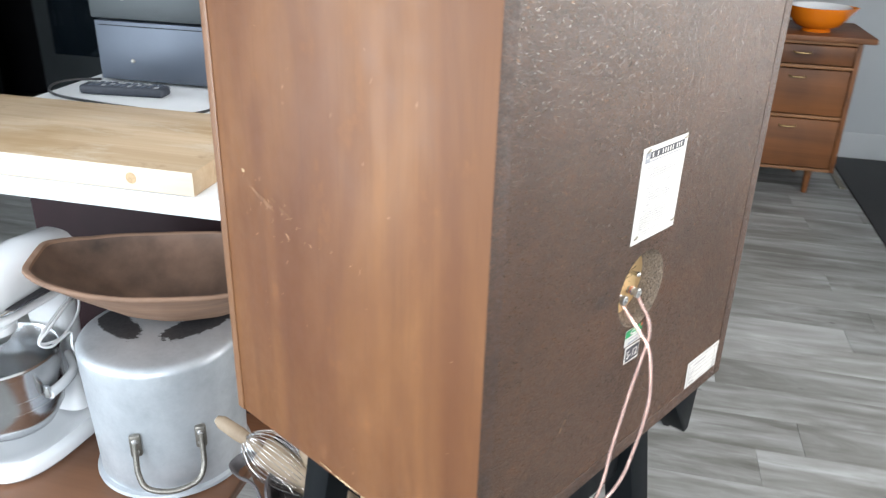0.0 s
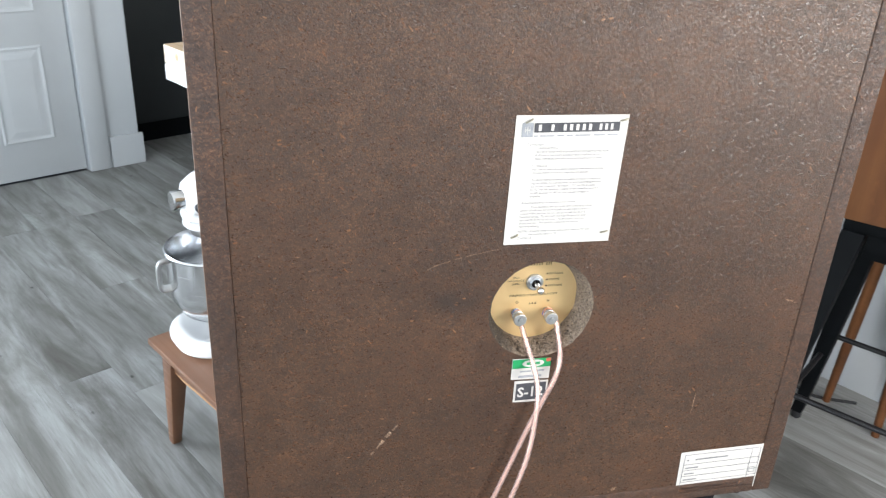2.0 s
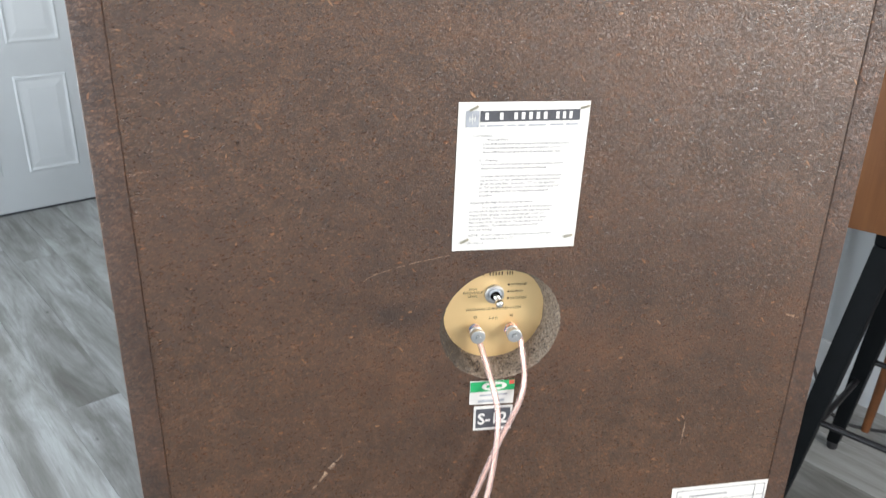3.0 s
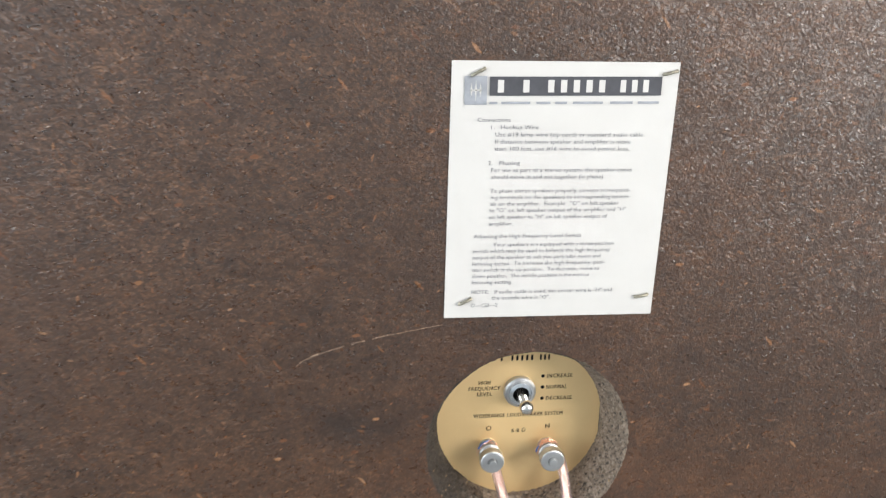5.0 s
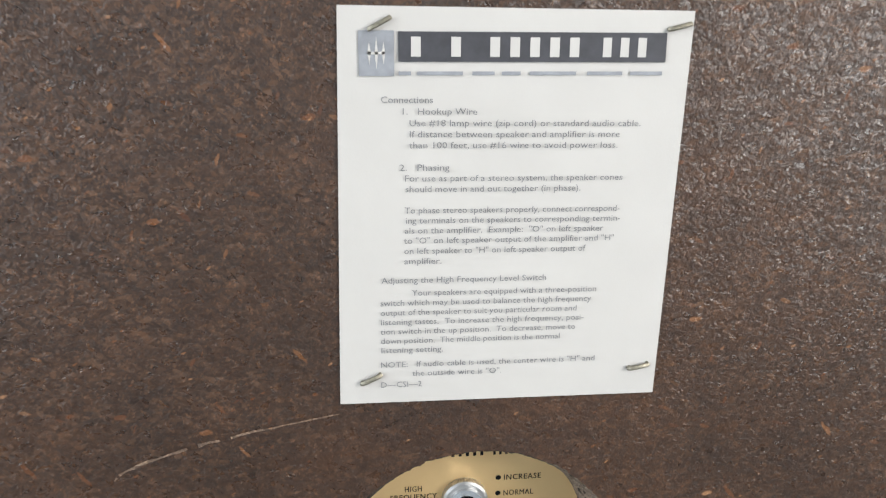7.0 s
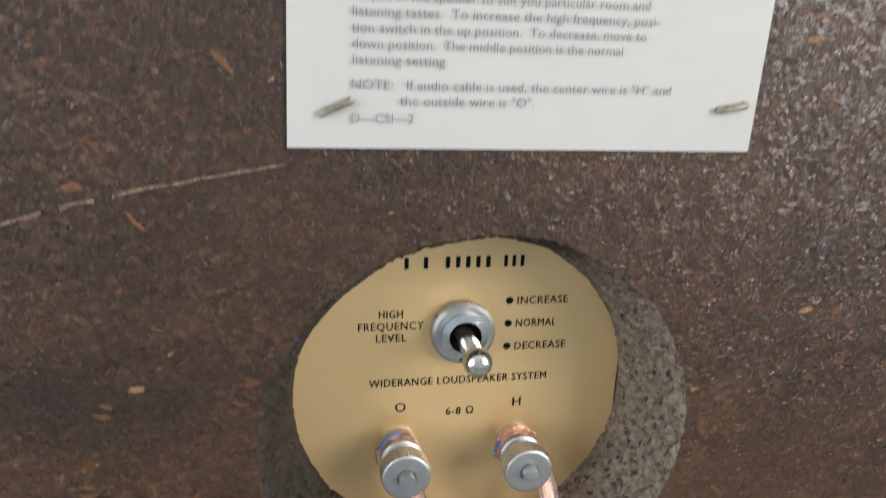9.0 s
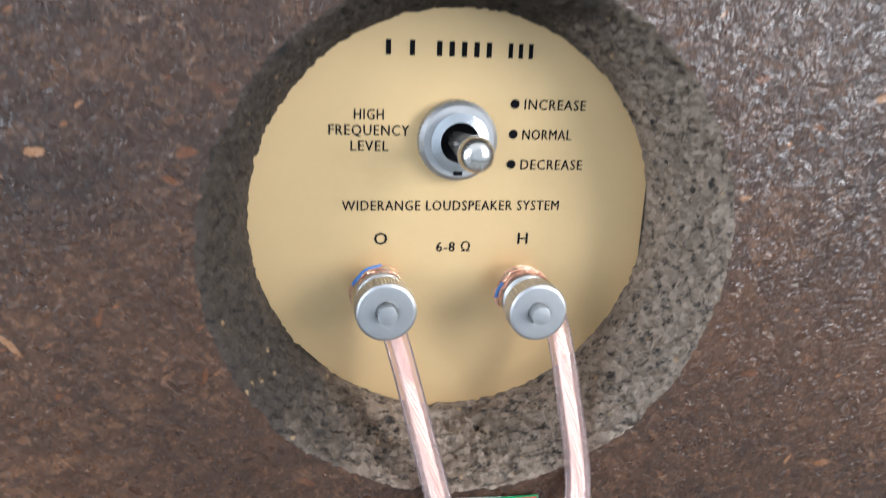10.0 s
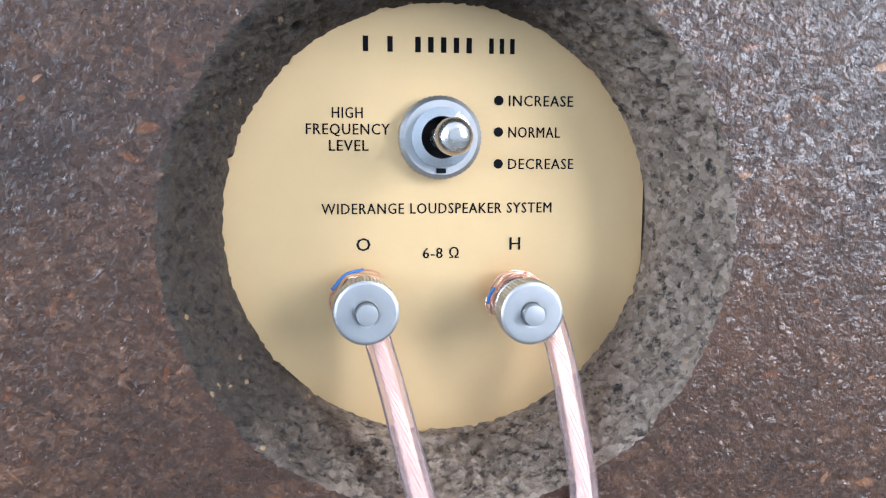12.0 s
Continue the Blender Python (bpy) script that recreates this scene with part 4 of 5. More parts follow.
leaflet = sheet("instruction_sheet", [P(0.2220, 1.1236), P(0.3088, 1.1230), P(0.3060, 1.0216), P(0.2201, 1.0224)], M["paper"], "white printed instruction sheet stapled to the chipboard", 0.0)
LY = -0.00100
part("emblem", block(0.2268, LY, 1.1075 - BASE, 0.2352, LY + 0.0002, 1.1180 - BASE), M["ink_mid"], leaflet, smooth=False)
for dx, h in ((0.0025, 0.0042), (0.0042, 0.0062), (0.0059, 0.0042)):
    part("emblem_stroke", prism([(0.2268 + dx - 0.0004, 1.1128 - BASE), (0.2268 + dx, 1.1128 - h / 1.6 - BASE), (0.2268 + dx + 0.0004, 1.1128 - BASE), (0.2268 + dx, 1.1128 + h / 1.6 - BASE)], 0.0002, "y", LY - 0.00010), M["paper"], leaflet, smooth=False)
part("emblem_stroke", block(0.2290, LY - 0.00010, 1.1125 - BASE, 0.2330, LY + 0.0001, 1.1131 - BASE), M["paper"], leaflet, smooth=False)
part("heading_band", block(0.2362, LY, 1.1108 - BASE, 0.3020, LY + 0.0002, 1.1178 - BASE), M["ink_dark"], leaflet, smooth=False)
for x, w, k in ((0.2392, 0.0048, 1), (0.2488, 0.0048, 1), (0.2582, 0.0244, 5), (0.2860, 0.0132, 3)):
    for j in range(k):
        part("heading_bar", block(x + w * j / k, LY - 0.00010, 1.1120 - BASE, x + w * (j + 0.48) / k, LY + 0.0001, 1.1166 - BASE), M["paper"], leaflet, smooth=False)
for x, w in ((0.2362, 0.0030), (0.2407, 0.0110), (0.2540, 0.0054), (0.2612, 0.0046), (0.2680, 0.0116), (0.2824, 0.0088), (0.2932, 0.0082)):
    bars(leaflet, x, 1.1077 - BASE, w, 0.0009, M["ink_mid"], LY)
LINES = [
    (0.2318, 1.1005, 0.0124, "Connections"),
    (0.2366, 1.0977, 0.0180, "1.   Hookup Wire"),
    (0.2386, 1.0949, 0.0574, "Use #18 lamp wire (zip cord) or standard audio cable."),
    (0.2386, 1.0922, 0.0522, "If distance between speaker and amplifier is more"),
    (0.2386, 1.0895, 0.0520, "than 100 feet, use #16 wire to avoid power loss."),
    (0.2362, 1.0840, 0.0122, "2.   Phasing"),
    (0.2374, 1.0813, 0.0548, "For use as part of a stereo system, the speaker cones"),
    (0.2376, 1.0786, 0.0440, "should move in and out together (in phase)."),
    (0.2374, 1.0732, 0.0548, "To phase stereo speakers properly, connect correspond-"),
    (0.2376, 1.0706, 0.0548, "ing terminals on the speakers to corresponding termin-"),
    (0.2374, 1.0680, 0.0508, "als on the amplifier.  Example:  \"O\" on left speaker"),
    (0.2372, 1.0654, 0.0540, "to \"O\" on left speaker output of the amplifier and \"H\""),
    (0.2372, 1.0627, 0.0466, "on left speaker to \"H\" on left speaker output of"),
    (0.2372, 1.0600, 0.0094, "amplifier."),
    (0.2314, 1.0550, 0.0424, "Adjusting the High Frequency Level Switch"),
    (0.2392, 1.0515, 0.0482, "Your speakers are equipped with a three-position"),
    (0.2310, 1.0489, 0.0550, "switch which may be used to balance the high frequency"),
    (0.2310, 1.0463, 0.0512, "output of the speaker to suit you particular room and"),
    (0.2310, 1.0437, 0.0532, "listening tastes.  To increase the high frequency, posi-"),
    (0.2310, 1.0411, 0.0512, "tion switch in the up position.  To decrease, move to"),
    (0.2310, 1.0385, 0.0470, "down position.  The middle position is the normal"),
    (0.2310, 1.0359, 0.0160, "listening setting."),
    (0.2308, 1.0318, 0.0570, "NOTE:   If audio cable is used, the center wire is \"H\" and"),
    (0.2392, 1.0291, 0.0236, "the outside wire is \"O\"."),
    (0.2308, 1.0261, 0.0106, "D\u2014CSI\u20142"),
]
for x, z, w, text in LINES:
    print_on(leaflet, text, x, z + 0.0007 - BASE, 0.00225, M["ink_grey"], LY, "LEFT", width=w * 1.012, turn=-0.4)
for x, z, a in ((0.2318, 1.1196, 28), (0.3050, 1.1193, 14), (0.2284, 1.0295, 24), (0.3010, 1.0300, 10)):
    part("staple", tube([(-0.0026, 0.0004, 0), (-0.0024, -0.0007, 0), (0.0024, -0.0007, 0), (0.0026, 0.0004, 0)], 0.00045, 8, steps=3, flat=1.4), M["staple"], leaflet, "", pose(x, LY, z - BASE, 0, -a, 0))

card = sheet("inspection_card", [P(0.4117, 0.7980), P(0.4996, 0.7976), P(0.5020, 0.7452), P(0.4136, 0.7443)], M["paper"], "white printed tag card with a ruled frame", 0.0)
CY = -0.00100
def rule(x0, z0, x1, z1, w=0.0006, mat="ink_grey", host=None):
    d = Vector((x1 - x0, 0, z1 - z0))
    part("ruled_line", block(0, 0, -w / 2, d.length, 0.00012, w / 2), M[mat], host or card, "", pose(x0, CY, z0 - BASE, 0, -math.degrees(math.atan2(d.z, d.x)), 0), smooth=False)


rule(0.4165, 0.7945, 0.4958, 0.7942), rule(0.4165, 0.7500, 0.4968, 0.7500), rule(0.4165, 0.7500, 0.4165, 0.7945), rule(0.4968, 0.7500, 0.4958, 0.7942)
for z in (0.783, 0.776, 0.769, 0.762):
    rule(0.4165, z, 0.4962, z, 0.0005)
rule(0.487, 0.756, 0.487, 0.794, 0.0005)
for x, z, w in ((0.419, 0.7875, 0.002), (0.428, 0.7875, 0.034), (0.419, 0.7782, 0.013), (0.419, 0.7712, 0.010), (0.419, 0.7640, 0.014)):
    bars(card, x, z - BASE, w, 0.0014, M["ink_grey"], CY)
rule(0.4885, 0.765, 0.4940, 0.765, 0.0004), rule(0.4885, 0.771, 0.4940, 0.771, 0.0004), rule(0.4885, 0.765, 0.4885, 0.771, 0.0004), rule(0.4940, 0.765, 0.4940, 0.771, 0.0004)
print_on(card, "Please do not remove this tag.", 0.4190, 0.7527 - BASE, 0.0042, M["ink_dark"], CY, "LEFT", thick=0.00008, width=0.062)

tag = sheet("green_sticker", [P(0.2368, 0.9178), P(0.2705, 0.9165), P(0.2700, 0.8965), P(0.2366, 0.8976)], M["paper"], "green and white maker's sticker", 0.0)
part("green_field", block(0.2370, -0.00105, 0.9085 - BASE, 0.2702, -0.0008, 0.9170 - BASE), M["green"], tag, smooth=False)
part("red_corner", block(0.2660, -0.00115, 0.9135 - BASE, 0.2700, -0.0009, 0.9168 - BASE), M["red"], tag, smooth=False)
oval = lathe([(0, 0), (1.0, 0)], 40)
bmesh.ops.transform(oval, matrix=pose(0.2548, -0.00115, 0.9128 - BASE, 90) @ Matrix.Diagonal((0.0095, 0.0036, 1, 1)), verts=oval.verts)
part("oval", oval, M["paper"], tag, smooth=False)
bars(tag, 0.2490, 0.9116 - BASE, 0.0116, 0.0024, M["green"], -0.00125)
for x, w in ((0.244, 0.010), (0.256, 0.009)):
    bars(tag, x, 0.9045 - BASE, w, 0.0014, M["ink_mid"], -0.00105)
bars(tag, 0.2430, 0.8990 - BASE, 0.020, 0.0022, M["ink_mid"], -0.00105)
badge = sheet("model_label", [P(0.2403, 0.8958), P(0.2700, 0.8946), P(0.2695, 0.8735), P(0.2402, 0.8746)], M["paper"], "black model number label with a white border", 0.0, y=-0.0007)
part("black_field", block(0.2420, -0.00115, 0.8765 - BASE, 0.2682, -0.0009, 0.8932 - BASE), M["ink_dark"], badge, smooth=False)
print_on(badge, "S-12", 0.2432, 0.8800 - BASE, 0.0135, M["paper"], -0.00125, "LEFT", thick=0.0003, width=0.0225)

# ---- the cable from the posts ----
cable = thing("speaker_cable", pose(0, 0, 0), "clear pinkish two-core copper speaker cable hanging from the binding posts", "cable")
RUN_A = [(0.2440, 0.0150, 0.9480), (0.2465, 0.0120, 0.9400), (0.2495, 0.004, 0.9280), (0.2530, -0.010, 0.9120), (0.2535, -0.022, 0.8950), (0.2490, -0.031, 0.8620), (0.2420, -0.035, 0.8300), (0.2270, -0.033, 0.7780), (0.2080, -0.030, 0.7450), (0.180, -0.012, 0.70), (0.150, 0.05, 0.55), (0.12, 0.12, 0.30), (0.12, 0.25, 0.03), (0.20, 0.5, 0.006)]
RUN_B = [(0.2748, 0.0145, 0.9480), (0.2765, 0.0130, 0.9425), (0.2775, 0.008, 0.9330), (0.2765, -0.004, 0.9180), (0.2715, -0.010, 0.9020), (0.2625, -0.010, 0.8790), (0.2520, -0.009, 0.8500), (0.2390, -0.008, 0.8100), (0.2260, -0.008, 0.7720), (0.2060, -0.008, 0.7150), (0.175, 0.023, 0.60), (0.125, 0.123, 0.30), (0.115, 0.253, 0.03), (0.195, 0.503, 0.006)]
for run in (RUN_A, RUN_B):
    wire = part("wire", tube(run, 0.0023, 16, steps=9), M["jacket"], cable)
    line = smooth_path(run, 12)
    core = bmesh.new()
    for s in range(9):
        twist = []
        for k, p in enumerate(line[:170]):
            a = k * 0.42 + s * 2 * math.pi / 9
            twist.append(p + Vector((math.cos(a), math.sin(a) * 0.6, math.sin(a) * 0.2)) * 0.00092)
        tube(twist, 0.00036, 6, core, steps=0)
    part("copper_core", core, M["copper"], wire, "twisted copper strands")
for n, (x, z) in enumerate(POSTS):
    rng = random.Random(20 + n)
    for k in range(32 if n else 9):
        r0 = rng.uniform(0.0032, 0.0056)
        a0, a1 = radians(rng.uniform(20, 60)), radians(rng.uniform(150, 205))
        y0 = PLATE_Y - 0.0030 - rng.uniform(0, 0.0025)
        pts = [(x + (r0 + rng.uniform(-0.0004, 0.0006)) * math.cos(a), y0 + rng.uniform(-0.0006, 0.0006), z + (r0 + rng.uniform(-0.0004, 0.0006)) * math.sin(a)) for a in (a0 + (a1 - a0) * j / 7 for j in range(8))]
        part("loose_strand", tube(pts, 0.00014, 5, steps=3), M["strand"], cable)
    blue = bmesh.new()
    a = [(x - 0.0046, PLATE_Y - 0.005, z + 0.0030), (x - 0.0056, PLATE_Y - 0.0055, z + 0.0016), (x - 0.0060, PLATE_Y - 0.006, z + 0.0004)]
    if n == 0:
        a = [(x + 0.000, PLATE_Y - 0.004, z + 0.0056), (x - 0.0030, PLATE_Y - 0.005, z + 0.0050), (x - 0.0054, PLATE_Y - 0.006, z + 0.0026)]
    tube(a, 0.00032, 8, blue, steps=4)
    part("blue_thread", blue, M["blue_plastic"], cable, "blue marker thread")


# ---- bar stools ----
def stool(at, label, half):
    """A square black bar stool: thick seat, four splayed tapered legs flush with its corners, footrest rails."""
    s = thing("bar_stool", at, label, "stool", "bar stools")
    part("seat", block(-half, -half, BASE - 0.030, half, half, BASE - 0.0005, 0.004), M["black"], s)
    e = half - 0.022
    for sx in (-1, 1):
        part("apron", block(sx * e - 0.010, -e + 0.025, BASE - 0.085, sx * e + 0.010, e - 0.025, BASE - 0.0305, 0.002), M["black"], s)
        part("apron", block(-e + 0.025, sx * e - 0.010, BASE - 0.085, e - 0.025, sx * e + 0.010, BASE - 0.0305, 0.002), M["black"], s)
    for sx in (-1, 1):
        for sy in (-1, 1):
            bm = bmesh.new()
            rings = []
            for t, w in ((0.0, 0.022), (0.5, 0.020), (1.0, 0.014)):
                z = (BASE - 0.0305) * (1 - t) + 0.022 * t
                c = (half - 0.022) * (1 - t) + 0.2 * t
                rings.append([bm.verts.new((sx * c + a * w, sy * c + b * w, z)) for a, b in ((-1, -1), (1, -1), (1, 1), (-1, 1))])
            for p, q in zip(rings, rings[1:]):
                for k in range(4):
                    bm.faces.new((p[k], p[(k + 1) % 4], q[(k + 1) % 4], q[k]))
            bm.faces.new(rings[0][::-1]), bm.faces.new(rings[-1])
            bmesh.ops.bevel(bm, geom=list(bm.edges), offset=0.003, segments=2, affect="EDGES", profile=0.5)
            leg = part("leg", bm, M["black"], s)
            part("rubber_foot", lathe([(0, 0), (0.011, 0), (0.013, 0.004), (0.013, 0.024), (0, 0.024)], 16, m=pose(sx * 0.2, sy * 0.2, 0)), M["rubber"], leg)
    for sx in (-1, 1):
        for z, along in ((0.30, "y"), (0.24, "x")):
            c = (half - 0.022) * z / BASE + 0.2 * (1 - z / BASE)
            ends = [(sx * c, k * c, z) if along == "y" else (k * c, sx * c, z) for k in (-1, 0, 1)]
            part("footrest_rail", tube(ends, 0.007, 12, steps=2), M["black_metal"], s)
    return s


stool(pose(0.214, 0.172, 0, 0, 0, 1), "black wooden bar stool carrying the loudspeaker", 0.155)
second = stool(pose(1.365, 0.691, 0, 0, 0, 36) @ Matrix.Diagonal((1, 1, 0.946, 1)), "black wooden bar stool with metal footrest rails carrying the other loudspeaker", 0.142)

other = thing("loudspeaker", pose(1.437, 0.741, BASE * 0.946, 0, 0, 41) @ pose(-WIDE / 2 + 0.025, -DEEP / 2 + 0.03, 0), "second walnut loudspeaker cabinet standing on a black bar stool", "loudspeaker", "pair of loudspeakers")
cabinet(other)
part("back_panel", block(LIP + g, 0, LIP + g, WIDE - LIP - g, 0.016, TALL - LIP - g), M["board"], other, "dark brown chipboard back")

# ---- the kitchen island and what stands on it ----
TOP = 0.862
island = thing("kitchen_island", ROOM @ pose(0, 0, 0), "dark maroon kitchen island with a thick white worktop overhanging it", "island")
part("base", block(0.912, 0.512, 0.0905, 1.45, 1.2245, TOP - 0.0375, 0.003), M["maroon"], island)
part("side_panel", block(0.90, 0.512, 0.0905, 0.9115, 1.2245, TOP - 0.0375, 0.002), M["maroon"], island)
part("end_panel", block(0.90, 0.50, 0.0905, 1.45, 0.5115, TOP - 0.0375, 0.002), M["maroon"], island)
part("toe_kick", block(0.93, 0.54, 0.0, 1.43, 1.20, 0.09, 0.002), M["black"], island, "black recessed toe kick")
solo("worktop", block(0.548, 0.44, TOP - 0.037, 1.60, 1.272, TOP, 0.004), M["counter"], ROOM, "white laminate worktop on the kitchen island", "worktop")

BOARD_T = 0.043
chop = thing("butcher_block", ROOM @ pose(0.549, 0.585, TOP + 0.0005), "thick butcher block board with knots and stains on the white worktop", "cutting board")
slab = block(0, 0, 0, 0.335, 0.685, BOARD_T, 0.003)
# only the front face takes the paler copy that stands for its light
for f in slab.faces:
    if f.normal.x < -0.7:
        f.material_index = 1
part("slab", slab, [M["butcher"], M["butcher_lit"]], chop)
for y, z, r in ((0.115, 0.022, 0.010), (0.62, 0.024, 0.008), (0.37, 0.030, 0.004)):
    knot = lathe([(0, 0.0003), (r * 0.5, 0.0004), (r, 0.0001)], 24, m=pose(-0.0002, y, z, 0, -90, 0))
    part("knot", knot, M["knot"], chop, "round knot")

BT = TOP + BOARD_T + 0.0005
can = thing("drink_can", ROOM @ pose(0.655, 1.185, BT), "blue aluminium drink can standing on the butcher block", "can")
can_bm = lathe([(0, 0.006), (0.020, 0.004), (0.0235, 0.0), (0.0265, 0.003), (0.0330, 0.014), (0.0330, 0.104), (0.0265, 0.116), (0.0270, 0.122), (0.0250, 0.121), (0.0240, 0.116), (0, 0.116)], 48)
part("body", can_bm, M["can_blue"], can)


def on_can(name, a0, a1, z0, z1, mat):
    bm = bmesh.new()
    lo = [bm.verts.new((0.0333 * math.cos(a), 0.0333 * math.sin(a), z0)) for a in (radians(a0 + (a1 - a0) * k / 8) for k in range(9))]
    hi = [bm.verts.new((0.0333 * math.cos(a), 0.0333 * math.sin(a), z1)) for a in (radians(a0 + (a1 - a0) * k / 8) for k in range(9))]
    for k in range(8):
        bm.faces.new((lo[k], lo[k + 1], hi[k + 1], hi[k]))
    part(name, bm, M[mat], can)


on_can("white_patch", 195, 235, 0.014, 0.034, "paper")
on_can("emblem_bar", 262, 292, 0.045, 0.058, "paper")
on_can("emblem_bar", 250, 280, 0.066, 0.082, "paper")
on_can("emblem_bar", 186, 205, 0.060, 0.075, "paper")
on_can("text_bar", 205, 240, 0.044, 0.048, "device")
on_can("text_bar", 205, 240, 0.054, 0.058, "device")

# stacked grey metal devices with screws
def device(at, w, d, h, mat, label, foot=0.006):
    t = thing("metal_case", at, label, "device", "stacked devices")
    part("body", block(0, 0, foot, w, d, h, 0.004), mat, t)
    for x in (0.04, w - 0.04):
        for y in (0.04, d - 0.04):
            part("rubber_foot", lathe([(0, 0), (0.012, 0), (0.012, foot + 0.001), (0, foot + 0.001)], 16, m=pose(x, y, 0)), M["rubber"], t)
    for y in (d * 0.12, d * 0.84):
        part("screw", lathe([(0, 0.0025), (0.004, 0.002), (0.0055, 0.0)], 20, m=pose(0, y, foot + 0.05, 0, -90, 0)), M["pot_handle"], t, "round-headed screw")
    part("seam", block(-0.0006, 0.012, h - 0.012, 0.0, d - 0.012, h - 0.010), M["ink"], t)
    return t


device(ROOM @ pose(1.22, 0.62, TOP + 0.0005), 0.34, 0.60, 0.152, M["device"], "blue-grey sheet metal case with screws, standing on the worktop")
device(ROOM @ pose(1.21, 0.62, TOP + 0.1530), 0.34, 0.60, 0.13, M["device_dark"], "dark grey sheet metal case stacked on another")

remote = thing("remote_control", ROOM @ pose(1.115, 1.085, TOP + 0.0005, 0, 0, 6), "dark grey remote control with rubber keys lying on the worktop", "remote control")
part("body", block(-0.024, -0.105, 0, 0.024, 0.105, 0.022, 0.007, seg=3), M["rubber_blue"], remote)
for i in range(3):
    for j in range(11):
        kb = block(-0.018 + i * 0.013, -0.092 + j * 0.0165, 0.0215, -0.008 + i * 0.013, -0.081 + j * 0.0165, 0.0245, 0.0015)
        part("key", kb, M["device"] if (i + j) % 4 else M["ink_mid"], remote)
cord = thing("power_cord", ROOM, "thin black cord curling over the worktop", "cable")
part("cord", tube([(1.19, 1.20, TOP + 0.012), (1.14, 1.255, TOP + 0.016), (1.08, 1.262, TOP + 0.014), (1.035, 1.22, TOP + 0.008), (1.018, 1.12, TOP + 0.004), (1.00, 0.985, TOP + 0.004), (0.995, 0.90, TOP + 0.004), (1.005, 0.835, TOP + 0.004), (1.09, 0.825, TOP + 0.006), (1.17, 0.84, TOP + 0.05), (1.20, 0.845, TOP + 0.15)], 0.0032, 10), M["rubber"], cord)

# ---- the low table and the kitchen things under the overhang ----
TT = 0.29
table = thing("low_table", ROOM @ pose(0.365, 0.545, 0), "low walnut side table with tapered legs and a moulded apron", "table")
TD, TL = 0.37, 0.555
part("tabletop", block(0, 0, TT - 0.018, TD, TL, TT, 0.005), M["table"], table)
for x in (0.03, TD - 0.046):
    arch = [(0.05, TT - 0.0185), (TL - 0.05, TT - 0.0185), (TL - 0.05, TT - 0.075), (TL - 0.10, TT - 0.072), (TL / 2, TT - 0.058), (0.10, TT - 0.072), (0.05, TT - 0.075)]
    part("apron", prism(arch, 0.016, "x", x, 0.001), M["table"], table)
    low = [(0.05, TT - 0.0755), (0.10, TT - 0.0725), (TL / 2, TT - 0.0585), (TL - 0.10, TT - 0.0725), (TL - 0.05, TT - 0.0755), (TL - 0.10, TT - 0.080), (TL / 2, TT - 0.068), (0.10, TT - 0.080)]
    part("apron_edge", prism(low, 0.014, "x", x + 0.001), M["table_raw"], table, "paler lower edge of the apron")
for y in (0.03, TL - 0.046):
    part("apron", block(0.05, y, TT - 0.075, TD - 0.05, y + 0.016, TT - 0.0185, 0.001), M["table"], table)
part("moulding", tube([(0.027, 0.05, TT - 0.040), (0.027, TL / 2, TT - 0.040), (0.027, TL - 0.05, TT - 0.040)], 0.004, 8, steps=2), M["table"], table)
for sx in (0, 1):
    for sy in (0, 1):
        bm = bmesh.new()
        rings = []
        for t, w in ((0, 0.024), (0.35, 0.020), (1.0, 0.012)):
            z = (TT - 0.0185) * (1 - t)
            cx = (0.045 - 0.018 * t) if sx == 0 else TD - 0.045 + 0.018 * t
            cy = (0.045 - 0.018 * t) if sy == 0 else TL - 0.045 + 0.018 * t
            rings.append([bm.verts.new((cx + a * w, cy + b * w, z)) for a, b in ((-1, -1), (1, -1), (1, 1), (-1, 1))])
        for p, q in zip(rings, rings[1:]):
            for k in range(4):
                bm.faces.new((p[k], p[(k + 1) % 4], q[(k + 1) % 4], q[k]))
        bm.faces.new(rings[0][::-1]), bm.faces.new(rings[-1])
        bmesh.ops.bevel(bm, geom=list(bm.edges), offset=0.004, segments=2, affect="EDGES", profile=0.5)
        part("leg", bm, M["table"], table)

# the upturned stock pot
POT_R, POT_H = 0.138, 0.285
pot = thing("stock_pot", pose(0.150, 0.905, TT, 0, 0, 0), "old aluminium stock pot standing upside down, its base scorched", "pot")
body = lathe([(POT_R + 0.005, 0.0), (POT_R + 0.010, 0.004), (POT_R + 0.008, 0.010), (POT_R + 0.001, 0.013), (POT_R + 0.004, 0.10), (POT_R + 0.010, POT_H - 0.05), (POT_R + 0.011, POT_H - 0.016), (POT_R + 0.010, POT_H - 0.010), (POT_R + 0.006, POT_H - 0.004), (POT_R - 0.001, POT_H - 0.0005), (POT_R - 0.008, POT_H)], 96)
part("body", body, M["pot"], pot)
part("base", lathe([(POT_R - 0.008, POT_H), (POT_R - 0.016, POT_H + 0.001), (0.05, POT_H - 0.001), (0, POT_H - 0.001)], 96), M["pot_burnt"], pot, "scorched flat pot base")


